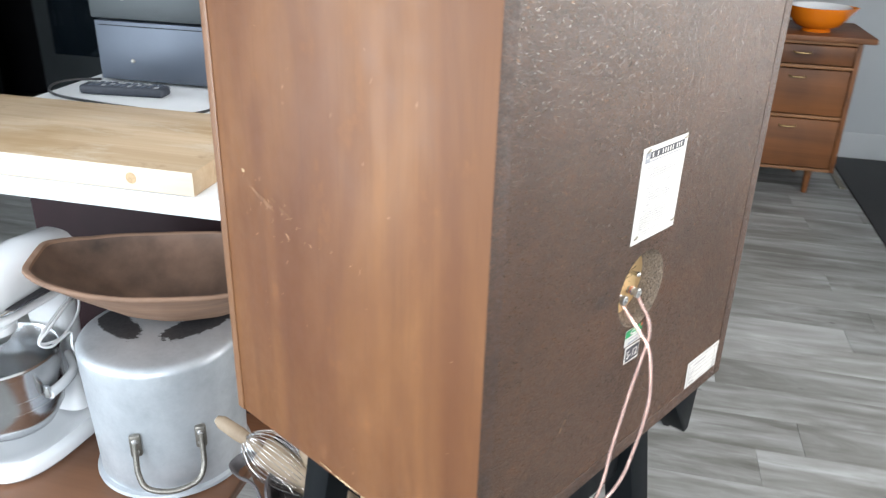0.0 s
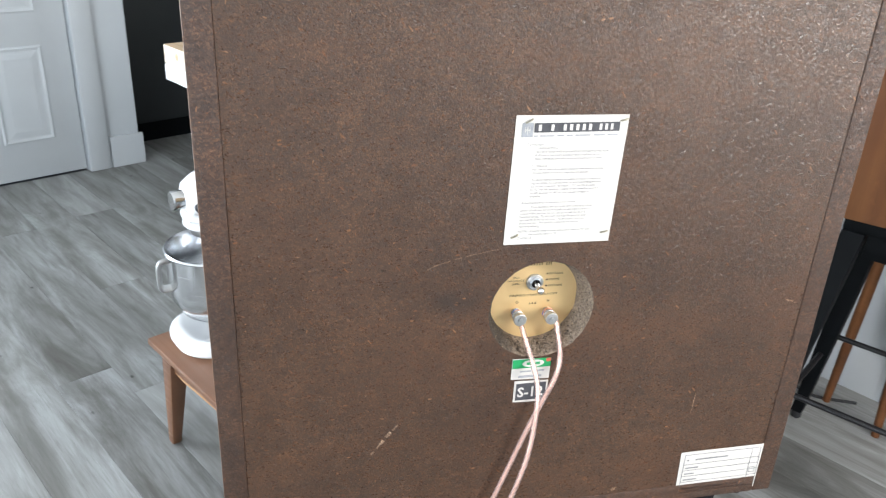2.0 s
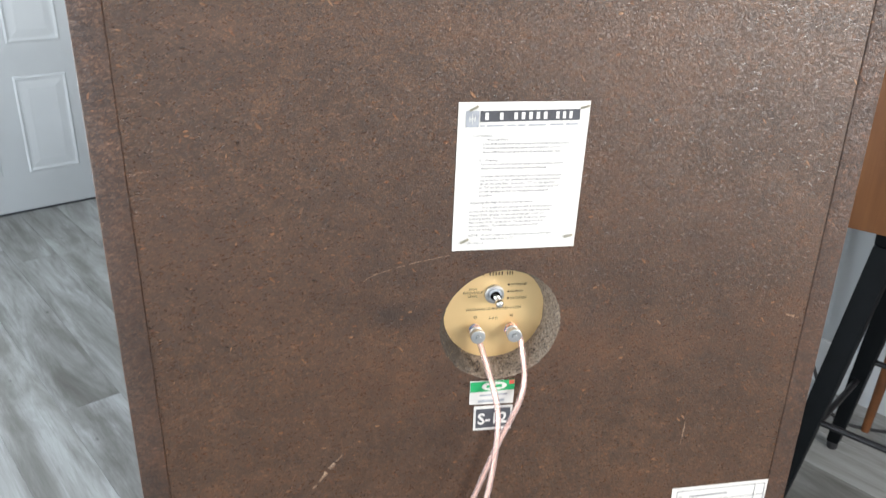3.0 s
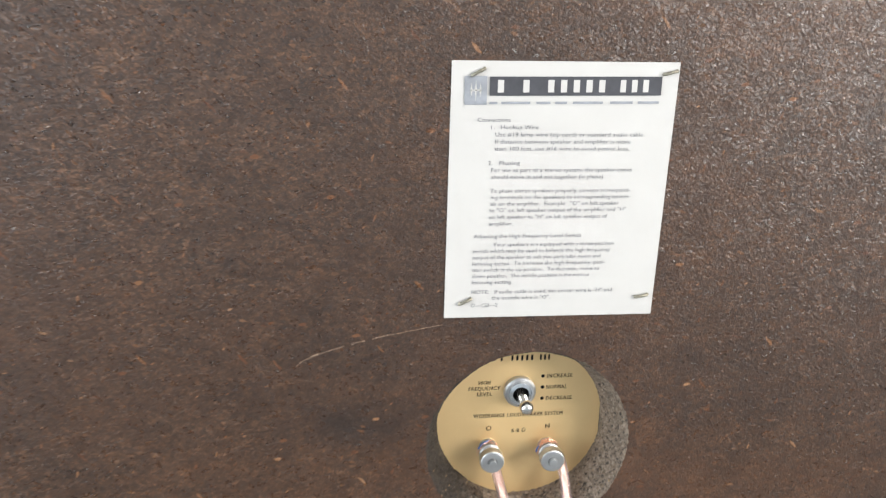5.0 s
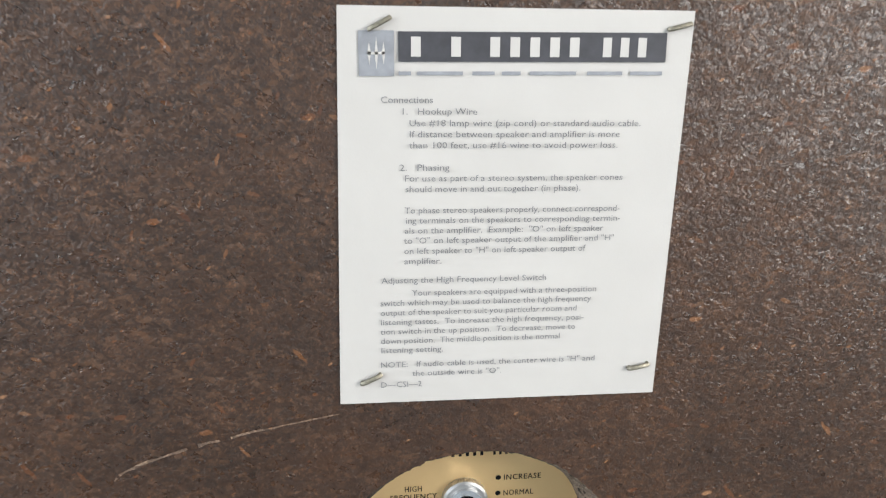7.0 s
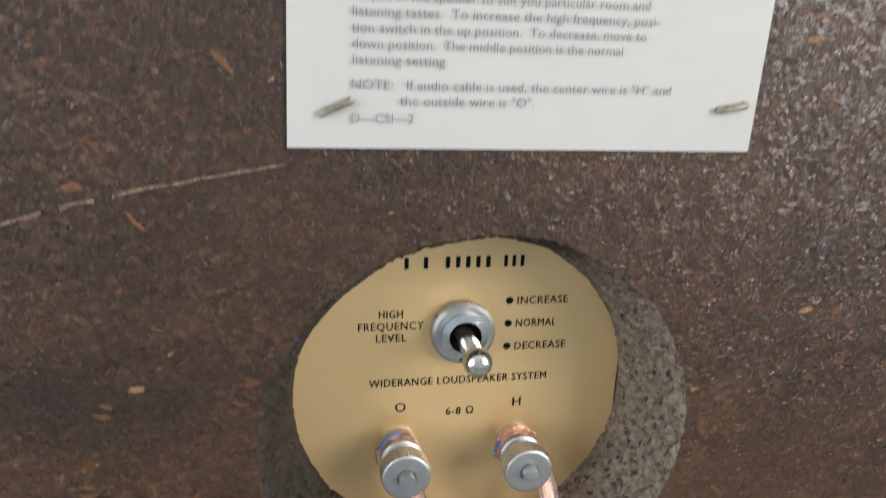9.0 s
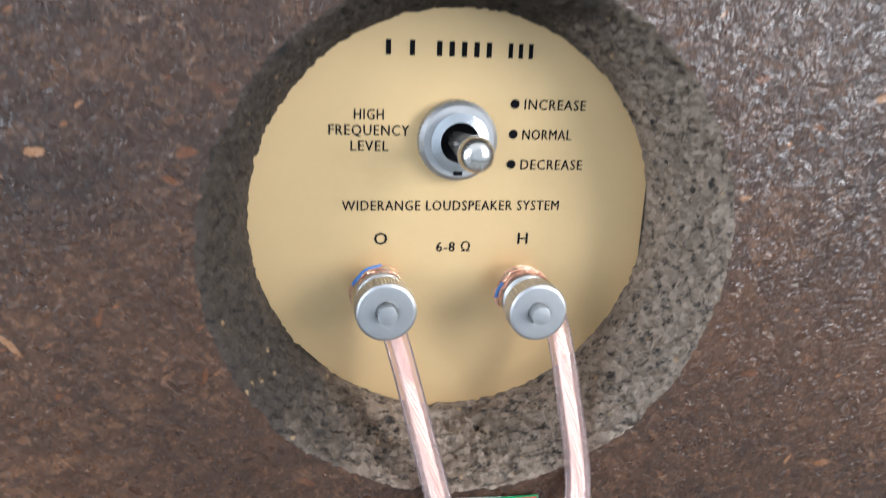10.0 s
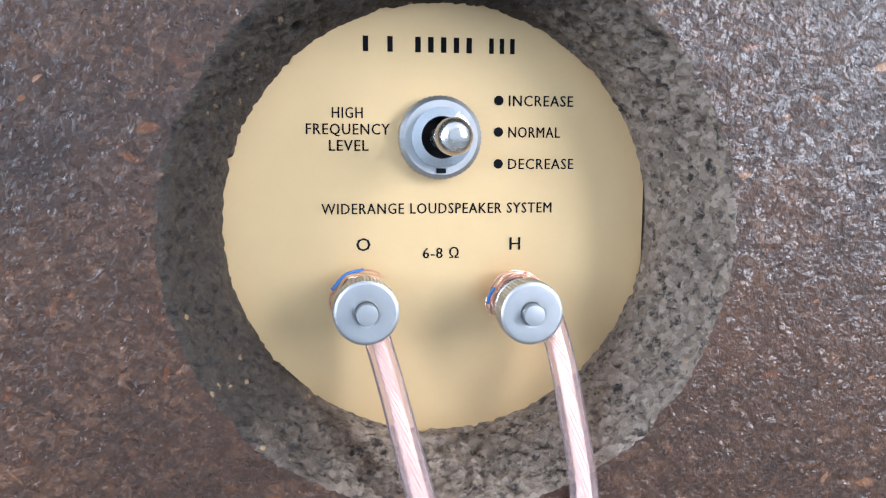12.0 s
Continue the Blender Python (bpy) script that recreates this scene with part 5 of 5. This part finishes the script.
def pot_handle(turn):
    a = pose(0, 0, 0, 0, 0, turn)
    h = bmesh.new()
    pts = [(-0.056, -POT_R - 0.004, 0.143), (-0.057, -POT_R - 0.010, 0.118), (-0.056, -POT_R - 0.022, 0.080), (-0.042, -POT_R - 0.034, 0.056), (0, -POT_R - 0.040, 0.047), (0.042, -POT_R - 0.034, 0.056), (0.056, -POT_R - 0.022, 0.080), (0.057, -POT_R - 0.010, 0.118), (0.056, -POT_R - 0.004, 0.143)]
    tube(pts, 0.0052, 12, h)
    bmesh.ops.transform(h, matrix=a, verts=h.verts)
    hd = part("handle", h, M["pot_handle"], pot, "riveted steel loop handle")
    for sx in (-1, 1):
        e = block(sx * 0.056 - 0.010, -POT_R - 0.006, 0.107, sx * 0.056 + 0.010, -POT_R + 0.006, 0.153, 0.004)
        bmesh.ops.transform(e, matrix=a, verts=e.verts)
        part("lug", e, M["pot_handle"], hd)
        for z in (0.119, 0.140):
            part("rivet", lathe([(0, 0.004), (0.004, 0.003), (0.006, 0.0)], 16, m=a @ pose(sx * 0.056, -POT_R - 0.006, z, 90)), M["steel"], hd)


pot_handle(-30)
pot_handle(150)

# the carved dough bowl on the pot
def dough_bowl(at):
    t = thing("dough_bowl", at, "long hand-carved wooden dough bowl resting on the upturned pot", "bowl")
    bm = bmesh.new()
    n, rings = 64, []

    def rim(a, k):
        c, s = math.cos(a), math.sin(a)
        return (0.266 * c * 1.08 / (1 + abs(c * 1.08) ** 50) ** 0.02 * k, math.copysign(abs(s) ** 0.95, s) * 0.158 * k)

    shape = [(0.0, 0.0, 1), (0.22, 0.0, 1), (0.42, 0.014, 1), (0.72, 0.052, 1), (0.93, 0.079, 1), (0.99, 0.085, 1), (1.0, 0.088, 1), (0.996, 0.091, 1), (0.985, 0.0925, 1), (0.955, 0.0920, 1), (0.945, 0.089, 1), (0.92, 0.080, 1), (0.72, 0.056, 1), (0.42, 0.019, 1), (0.22, 0.006, 1), (0.0, 0.005, 1)]
    for k, z, _ in shape:
        if k == 0:
            rings.append([bm.verts.new((0, 0, z))])
            continue
        ring = []
        for j in range(n):
            x, y = rim(2 * math.pi * j / n, k)
            rise = 0.020 * (abs(x) / 0.270) ** 3 * (z / 0.11)
            w = 0.002 * noise.noise(Vector((x * 18, y * 18, z * 20)))
            ring.append(bm.verts.new((x, y, max(0, z + rise + (w if z > 0.005 else 0)))))
        rings.append(ring)
    for step, (a, b) in enumerate(zip(rings, rings[1:])):
        for k in range(n):
            q = [a[k % len(a)], a[(k + 1) % len(a)], b[(k + 1) % len(b)], b[k % len(b)]]
            q = [v for i, v in enumerate(q) if v not in q[:i]]
            bm.faces.new(q).material_index = 1 if step >= 10 else 0
    part("hull", bm, [M["dough"], M["dough_in"]], t)
    return t


dough_bowl(pose(0.206, 0.924, TT + POT_H + 0.004, 0, 0, -37.6) @ pose(0, 0, 0, -1, 2.0, 0) @ Matrix.Diagonal((0.965, 0.965, 1.16, 1)))

# the stand mixer
def mixer(at):
    t = thing("stand_mixer", at, "white enamelled stand mixer with a steel bowl on the table", "stand mixer")
    # base: a rounded plate; x points to the front
    bm = bmesh.new()
    n, rings = 48, []
    for k, z in ((0.94, 0.0), (1.0, 0.008), (1.0, 0.022), (0.96, 0.033), (0.89, 0.038), (0.80, 0.035), (0.66, 0.027), (0.45, 0.022), (0.0, 0.021)):
        if k == 0:
            rings.append([bm.verts.new((0, 0, z))])
            continue
        ring = []
        for j in range(n):
            a = 2 * math.pi * j / n
            c, s = math.cos(a), math.sin(a)
            ring.append(bm.verts.new((math.copysign(abs(c) ** 0.62, c) * 0.175 * k + 0.012, math.copysign(abs(s) ** 0.62, s) * 0.108 * k * (1 - 0.10 * c), z)))
        rings.append(ring)
    for a, b in zip(rings, rings[1:]):
        for k in range(n):
            q = [a[k % len(a)], a[(k + 1) % len(a)], b[(k + 1) % len(b)], b[k % len(b)]]
            q = [v for i, v in enumerate(q) if v not in q[:i]]
            bm.faces.new(q)
    part("base", bm, M["white_gloss"], t)

    def swept(sections):
        """A body through upright rounded sections (x, z centre, half width, half height, squareness)."""
        b = bmesh.new()
        rs = []
        for x, zc, hw, hh, e in sections:
            rs.append([b.verts.new((x, math.copysign(abs(math.cos(q)) ** e, math.cos(q)) * hw, zc + math.copysign(abs(math.sin(q)) ** e, math.sin(q)) * hh)) for q in (2 * math.pi * j / 32 for j in range(32))])
        for p, q in zip(rs, rs[1:]):
            for k in range(32):
                b.faces.new((p[k], p[(k + 1) % 32], q[(k + 1) % 32], q[k]))
        b.faces.new(rs[0][::-1]), b.faces.new(rs[-1])
        return b

    column = bmesh.new()
    rs = []
    for z, x0, x1, hw in ((0.030, -0.160, -0.060, 0.060), (0.08, -0.150, -0.078, 0.050), (0.17, -0.145, -0.082, 0.046), (0.26, -0.150, -0.070, 0.050), (0.30, -0.152, -0.060, 0.054)):
        cx, hx = (x0 + x1) / 2, (x1 - x0) / 2
        rs.append([column.verts.new((cx + math.copysign(abs(math.cos(q)) ** 0.6, math.cos(q)) * hx, math.copysign(abs(math.sin(q)) ** 0.6, math.sin(q)) * hw, z)) for q in (2 * math.pi * j / 32 for j in range(32))])
    for p, q in zip(rs, rs[1:]):
        for k in range(32):
            column.faces.new((p[k], p[(k + 1) % 32], q[(k + 1) % 32], q[k]))
    part("column", column, M["white_gloss"], t)
    part("motor_head", swept([(-0.182, 0.358, 0.016, 0.016, 0.9), (-0.179, 0.358, 0.036, 0.034, 0.8), (-0.160, 0.360, 0.052, 0.046, 0.75), (-0.06, 0.364, 0.058, 0.049, 0.8), (0.05, 0.358, 0.057, 0.046, 0.8), (0.095, 0.350, 0.053, 0.041, 0.8), (0.120, 0.345, 0.042, 0.034, 0.85), (0.132, 0.342, 0.022, 0.020, 0.95)]), M["white_gloss"], t)
    def rail(z, hh, more, x0, x1):
        return swept([(x0, z, 0.030, hh, 0.8), (x0 + 0.02, z, 0.050 + more, hh, 0.75), (-0.06, z, 0.057 + more, hh, 0.7), (0.05, z, 0.056 + more, hh, 0.7), (x1 - 0.03, z, 0.050 + more, hh, 0.75), (x1, z, 0.026, hh, 0.8)])

    part("trim_band", rail(0.3215, 0.0080, 0.0015, -0.165, 0.115), M["chrome"], t, "grey metal trim band")
    part("trim_stripe", rail(0.3250, 0.0062, 0.0034, -0.165, 0.092), M["ink_dark"], t)
    part("head_lip", rail(0.3060, 0.0090, 0.0030, -0.172, 0.130), M["white_gloss"], t)
    part("hub_cap", lathe([(0, 0.0), (0.020, 0.0), (0.021, 0.030), (0.019, 0.034), (0, 0.034)], 32, m=pose(0.126, 0, 0.345, 0, 90, 0)), M["chrome"], t, "chrome attachment hub cap")
    part("hub_knob", lathe([(0, 0), (0.008, 0), (0.010, 0.006), (0.010, 0.018), (0, 0.018)], 20, m=pose(0.112, 0.040, 0.338, -90)), M["rubber"], t, "black hub knob")
    part("planetary", lathe([(0, 0.262), (0.040, 0.262), (0.046, 0.270), (0.046, 0.296), (0, 0.296)], 40, m=pose(0.075, 0, 0)), M["steel"], t)
    part("neck_skirt", lathe([(0.050, 0.282), (0.058, 0.284), (0.058, 0.298), (0.050, 0.300)], 40, m=pose(0.075, 0, 0)), M["white_gloss"], t)
    bx = 0.060
    bowl = part("mixing_bowl", lathe([(0, 0.064), (0.05, 0.064), (0.080, 0.078), (0.098, 0.110), (0.104, 0.150), (0.105, 0.222), (0.108, 0.226), (0.105, 0.229), (0.102, 0.224), (0.101, 0.150), (0.095, 0.112), (0.078, 0.082), (0.05, 0.068), (0, 0.068)], 72, m=pose(bx, 0, 0) @ Matrix.Diagonal((1.18, 1.0, 1.0, 1))), M["bowl_steel"], t, "brushed steel mixing bowl")
    part("bowl_handle", tube([(bx + 0.124, 0.0, 0.215), (bx + 0.146, 0.0, 0.212), (bx + 0.150, 0, 0.185), (bx + 0.146, 0.0, 0.155), (bx + 0.122, 0, 0.150)], 0.006, 10, flat=1.6), M["steel"], bowl)
    for s in (-1, 1):
        part("bowl_arm", tube([(-0.075, s * 0.050, 0.165), (-0.03, s * 0.095, 0.165), (0.02, s * 0.112, 0.165), (0.072, s * 0.116, 0.165)], 0.010, 12), M["white_gloss"], t, "white bowl-lift arm")
        part("arm_pin", lathe([(0, 0), (0.008, 0), (0.009, 0.010), (0.006, 0.022), (0, 0.024)], 16, m=pose(0.072, s * 0.112, 0.160)), M["chrome"], t)
    part("cord", tube([(-0.12, 0.058, 0.290), (-0.04, 0.075, 0.282), (0.035, 0.090, 0.268), (0.045, 0.098, 0.256), (-0.01, 0.100, 0.246), (-0.09, 0.080, 0.258), (-0.12, 0.062, 0.278), (-0.06, 0.085, 0.292), (0.02, 0.098, 0.276), (0.055, 0.100, 0.262), (0.03, 0.106, 0.246), (-0.03, 0.104, 0.248), (-0.02, 0.112, 0.222), (-0.04, 0.110, 0.190)], 0.0030, 10), M["white_gloss"], t, "coiled white mains cord")
    return t


mixer(pose(-0.022, 1.148, TT, 0, 0, 205.4) @ Matrix.Diagonal((0.848, 1.0, 1.01, 1)))

# the cloth basket with whisk and rolling pins beside the table
basket = thing("cloth_basket", pose(0.245, 0.525, 0, 0, 0, 125) @ Matrix.Diagonal((1, 1, 1.08, 1)), "grey cloth basket with a looped strap standing on the floor", "basket")
part("body", lathe([(0, 0), (0.100, 0), (0.106, 0.02), (0.112, 0.25), (0.118, 0.355), (0.114, 0.358), (0.108, 0.25), (0.098, 0.02), (0, 0.012)], 40), M["cloth"], basket)
for s_ in (-1, 1):
    part("strap", tube([(s_ * 0.116, -0.038, 0.32), (s_ * 0.128, -0.042, 0.365), (s_ * 0.160, -0.030, 0.368), (s_ * 0.180, 0.0, 0.362), (s_ * 0.160, 0.030, 0.368), (s_ * 0.128, 0.042, 0.365), (s_ * 0.116, 0.038, 0.32)], 0.0028, 8, flat=4.0), M["cloth"], basket, "looped cloth strap")


def lean(foot, tip):
    """The pose of a thing that stands at foot and points to tip."""
    way = Vector(tip) - Vector(foot)
    return Matrix.Translation(foot) @ way.to_track_quat("Z", "Y").to_matrix().to_4x4()


def rolling_pin(at):
    t = thing("rolling_pin", at, "pale wooden rolling pin standing in the cloth basket", "rolling pin", "rolling pins")
    part("barrel", lathe([(0, 0.10), (0.022, 0.10), (0.026, 0.106), (0.026, 0.345), (0.022, 0.351), (0, 0.351)], 32), M["pin_wood"], t)
    part("handle", lathe([(0, 0.3515), (0.009, 0.3515), (0.011, 0.370), (0.0135, 0.400), (0.012, 0.435), (0.006, 0.447), (0, 0.448)], 24), M["pin_wood"], t)
    part("handle", lathe([(0, 0.0), (0.006, 0.002), (0.012, 0.015), (0.0135, 0.05), (0.011, 0.08), (0.009, 0.0995), (0, 0.0995)], 24), M["pin_wood"], t)
    return t


rolling_pin(lean((0.345, 0.408, 0.222), (0.148, 0.716, 0.464)))
rolling_pin(lean((0.320, 0.440, 0.02), (0.248, 0.572, 0.370)))


def whisk(at, n=16):
    t = thing("balloon_whisk", at, "wire balloon whisk standing head up in the cloth basket", "whisk", "whisks")
    part("handle", lathe([(0, 0), (0.008, 0.002), (0.010, 0.03), (0.008, 0.13), (0, 0.132)], 20), M["steel"], t)
    for k in range(n):
        a = math.pi * k / n
        c, s = math.cos(a), math.sin(a)
        w = 0.036 + 0.004 * (k % 3)
        pts = [(0.006 * c, 0.006 * s, 0.125), (0.012 * c, 0.012 * s, 0.19), (w * c, w * s, 0.29), (w * 0.8 * c, w * 0.8 * s, 0.345), (0.004 * s, 0.004 * c, 0.372 - 0.003 * (k % 2)), (-w * 0.8 * c, -w * 0.8 * s, 0.345), (-w * c, -w * s, 0.29), (-0.012 * c, -0.012 * s, 0.19), (-0.006 * c, -0.006 * s, 0.125)]
        part("wire_loop", tube(pts, 0.00055, 6, steps=6), M["chrome"], t)
    return t


whisk(lean((0.330, 0.440, 0.20), (0.172, 0.672, 0.440)))
whisk(lean((0.290, 0.480, 0.06), (0.215, 0.620, 0.372)), 7)

# ---- the kitchen beyond ----
unit = thing("tall_unit", ROOM @ pose(1.20, 3.30, 0.10), "tall charcoal kitchen unit with a black plinth", "kitchen unit")
part("body", block(0, 0.022, 0, 0.66, 0.65, 2.1, 0.003), M["charcoal"], unit)
for z0, z1 in ((0.002, 1.296), (1.300, 2.098)):
    part("door", block(0.002, 0, z0, 0.658, 0.0215, z1, 0.003), M["charcoal"], unit)
solo("plinth", block(1.20, 3.335, 0.0, 3.6, 3.9, 0.0995), M["black"], ROOM, "black plinth under the kitchen units", "plinth", "", "structure")


def black_cabinet(u0, u1, z0, z1, pulls):
    c = thing("kitchen_cabinet", ROOM @ pose(u0, 3.33, z0), "black kitchen cabinet with steel bar pulls", "cabinet", "black kitchen cabinets")
    w, h = u1 - u0, z1 - z0
    part("body", block(0, 0.020, 0, w, 0.58, h), M["cabinet_black"], c)
    for k in range(2):
        d = part("door", block(k * w / 2 + 0.002, 0, 0.002, (k + 1) * w / 2 - 0.002, 0.0195, h - 0.002, 0.002), M["cabinet_black"], c)
        x = w / 2 + (0.035 if k else -0.035)
        part("handle", tube([(x, 0, pulls - 0.06), (x, -0.028, pulls - 0.058), (x, -0.028, pulls + 0.058), (x, 0, pulls + 0.06)], 0.005, 10, steps=4), M["steel"], d, "steel bar pull")
    return c


black_cabinet(2.085, 2.645, 0.10, 0.88, 0.49)
black_cabinet(2.65, 3.21, 0.10, 0.88, 0.49)
solo("filler_panel", block(1.87, 3.33, 0.10, 2.08, 3.9, 0.88, 0.002), M["cabinet_black"], ROOM, "black filler panel beside the kitchen cabinets", "panel")
solo("black_worktop", block(1.87, 3.30, 0.881, 3.6, 3.92, 0.915, 0.003), M["black"], ROOM, "black stone kitchen worktop along the wall", "worktop")
black_cabinet(1.87, 2.47, 1.45, 2.2, 0.12)
solo("splashback", block(1.87, 3.93, 0.916, 3.6, 3.96, 1.449), M["cabinet_black"], ROOM, "black splashback", "splashback", "", "structure")
solo("black_cabinet_wall", block(1.87, 3.97, 0.0, 3.6, 4.0, 2.4), M["cabinet_black"], ROOM, "black back panel of the kitchen run", "wall", "", "structure")

oven = thing("oven", ROOM @ pose(3.22, 3.06, 0.0, 0, 0, -90), "dark grey oven with a black glass door", "oven")
part("body", block(0, 0.02, 0, 0.62, 0.55, 0.90, 0.004), M["device_dark"], oven)
part("door_frame", block(0.004, 0, 0.16, 0.616, 0.0195, 0.80, 0.006), M["device_dark"], oven)
part("glass", block(0.10, -0.003, 0.44, 0.52, -0.0003, 0.74, 0.001), M["glass_dark"], oven)
part("handle", tube([(0.06, 0.0, 0.775), (0.06, -0.04, 0.775), (0.56, -0.04, 0.775), (0.56, 0.0, 0.775)], 0.008, 10, steps=4), M["steel"], oven, "steel bar handle")
solo("tall_cupboard", block(3.26, 1.25, 0.0, 3.86, 2.42, 2.2, 0.004), M["cabinet_black"], ROOM, "tall black kitchen cupboard beside the oven", "cupboard")

solo("tall_cupboard", block(3.62, 3.28, 0.0, 4.12, 3.96, 2.2, 0.004), M["cabinet_black"], ROOM, "tall black kitchen cupboard in the corner behind the oven", "cupboard")

# ---- the dresser in the far corner ----
dresser = thing("dresser", ROOM @ pose(3.40, -1.09, 0), "walnut chest of drawers on short tapered legs with small brass pulls", "dresser")
DW = 1.0
part("carcass", block(0.034, 0, 0.125, 0.44, DW, 0.735, 0.003), M["dresser"], dresser)
for y0, y1 in ((0.0, 0.022), (DW / 2 - 0.011, DW / 2 + 0.011), (DW - 0.022, DW)):
    part("stile", block(0.004, y0, 0.125, 0.0335, y1, 0.735, 0.002), M["dresser"], dresser)
for z in (0.125, 0.380, 0.612, 0.721):
    for y0, y1 in ((0.0222, DW / 2 - 0.0112), (DW / 2 + 0.0112, DW - 0.0222)):
        part("rail", block(0.002, y0, z, 0.0335, y1, z + 0.014, 0.002), M["dresser_edge"], dresser, "front rail between the drawers, its highlight put into a paler colour")
part("top", block(-0.02, -0.05, 0.7355, 0.46, DW + 0.05, 0.761, 0.004), M["dresser"], dresser)
for z0, z1 in ((0.632, 0.716), (0.400, 0.607), (0.145, 0.375)):
    for k in range(2):
        d = part("drawer_front", block(0.0, (0.027, DW / 2 + 0.016)[k], z0, 0.030, (DW / 2 - 0.016, DW - 0.027)[k], z1, 0.003), M["dresser"], dresser)
        y = DW / 4 + k * DW / 2
        part("handle", tube([(0.0, y - 0.035, z1 - 0.032), (-0.016, y - 0.026, z1 - 0.034), (-0.016, y + 0.026, z1 - 0.034), (0.0, y + 0.035, z1 - 0.032)], 0.004, 10, steps=4), M["brass_dark"], d, "small brass pull")
for x in (0.06, 0.38):
    for y in (0.10, DW - 0.10):
        part("leg", lathe([(0, 0), (0.012, 0), (0.020, 0.124), (0, 0.124)], 16, m=pose(x, y, 0)), M["dresser"], dresser)
solo("hutch", block(0, 0, 0, 0.20, 0.70, 0.5, 0.004), M["dresser"], ROOM @ pose(3.66, -0.80, 0.7615), "dark wooden hutch standing on the dresser", "hutch")
bowl = thing("mixing_bowl", ROOM @ pose(3.53, -0.90, 0.7615), "bright orange glass mixing bowl with a spout on the dresser", "bowl")
ob = lathe([(0, 0.0), (0.062, 0.0), (0.064, 0.010), (0.060, 0.014), (0.095, 0.028), (0.122, 0.060), (0.136, 0.105), (0.138, 0.112), (0.134, 0.113), (0, 0.018)][:8], 64)
for v in ob.verts:
    if v.co.y < -0.05 and v.co.z > 0.07 and abs(v.co.x) < 0.05:
        v.co.y -= 0.030 * (1 - abs(v.co.x) / 0.05)
part("hull", ob, M["orange"], bowl)
part("lining", lathe([(0.134, 0.1128), (0.130, 0.103), (0.116, 0.060), (0.088, 0.032), (0.05, 0.020), (0, 0.018)], 64), M["white_gloss"], bowl, "white glass inside")
solo("rug", block(0, 0, 0, 1.5, 0.70, 0.008, 0.003), M["rubber"], ROOM @ pose(2.60, -1.92, 0.0005), "dark grey mat on the plank floor", "rug")
solo("threshold_strip", block(0, 0, 0, 0.32, 0.03, 0.006, 0.002), M["staple"], ROOM @ pose(3.56, -1.205, 0.0005), "thin metal strip along the mat", "trim")
# ---- by the partition wall ----
lamp = thing("floor_lamp", ROOM @ pose(1.85, 0.31, 0), "floor lamp with a chrome ring foot and a black cord", "lamp")
part("foot", lathe([(0, 0), (0.105, 0), (0.112, 0.006), (0.105, 0.014), (0.016, 0.020), (0, 0.020)], 48), M["chrome"], lamp, "round chrome foot")
part("pole", lathe([(0, 0.0205), (0.009, 0.0205), (0.009, 1.3), (0, 1.3)], 20), M["chrome"], lamp)
part("shade", lathe([(0.10, 1.28), (0.16, 1.28), (0.10, 1.52), (0.095, 1.52), (0.155, 1.285), (0.10, 1.285)], 40), M["paper"], lamp)
part("cord", tube([(0.02, 0.03, 0.035), (-0.03, 0.01, 0.16), (-0.06, -0.04, 0.17), (-0.05, -0.10, 0.05), (-0.02, -0.16, 0.005), (0.04, -0.26, 0.005)], 0.0045, 8), M["rubber"], lamp, "black cord")
wood_stand = thing("plant_stand", ROOM @ pose(1.86, 0.02, 0), "slim reddish wooden stand with round tapered legs", "stand")
for a in range(3):
    c, s = math.cos(radians(100 + 120 * a)), math.sin(radians(100 + 120 * a))
    part("leg", tube([(0.095 * c, 0.095 * s, 0.0), (0.075 * c, 0.075 * s, 0.34), (0.055 * c, 0.055 * s, 0.69)], lambda k: 0.010 + 0.004 * math.sin(math.pi * k), 14, steps=4), M["dresser"], wood_stand)
part("top", lathe([(0, 0.691), (0.085, 0.691), (0.09, 0.70), (0.085, 0.71), (0, 0.71)], 32), M["dresser"], wood_stand)

chair = thing("low_stool", pose(2.019, 1.047, 0, 0, 0, 32.4), "narrow black padded stool on slim legs with brass tips", "stool")
for sx in (-1, 1):
    for sy in (-1, 1):
        leg = part("leg", tube([(sx * 0.210, sy * 0.110, 0.045), (sx * 0.195, sy * 0.100, 0.25), (sx * 0.180, sy * 0.090, 0.435)], lambda k: 0.012 + 0.007 * k, 14, steps=3), M["black"], chair)
        part("brass_tip", lathe([(0, 0), (0.009, 0), (0.0128, 0.046), (0, 0.046)], 16, m=pose(sx * 0.212, sy * 0.111, 0)), M["brass_dark"], leg, "brass leg tip")
part("seat", block(-0.205, -0.115, 0.436, 0.205, 0.115, 0.475, 0.012, seg=3), M["black"], chair)

lead = thing("speaker_cable", pose(0, 0, 0), "clear pinkish speaker cable trailing over the floor", "cable")
part("wire", tube([(1.52, 0.72, 0.70), (1.60, 0.79, 0.40), (1.66, 0.77, 0.05), (1.70, 0.765, 0.003), (1.685, 0.86, 0.003), (1.70, 1.0, 0.003), (1.78, 1.05, 0.003), (1.95, 1.0, 0.003)], 0.003, 10), M["jacket_solid"], lead)
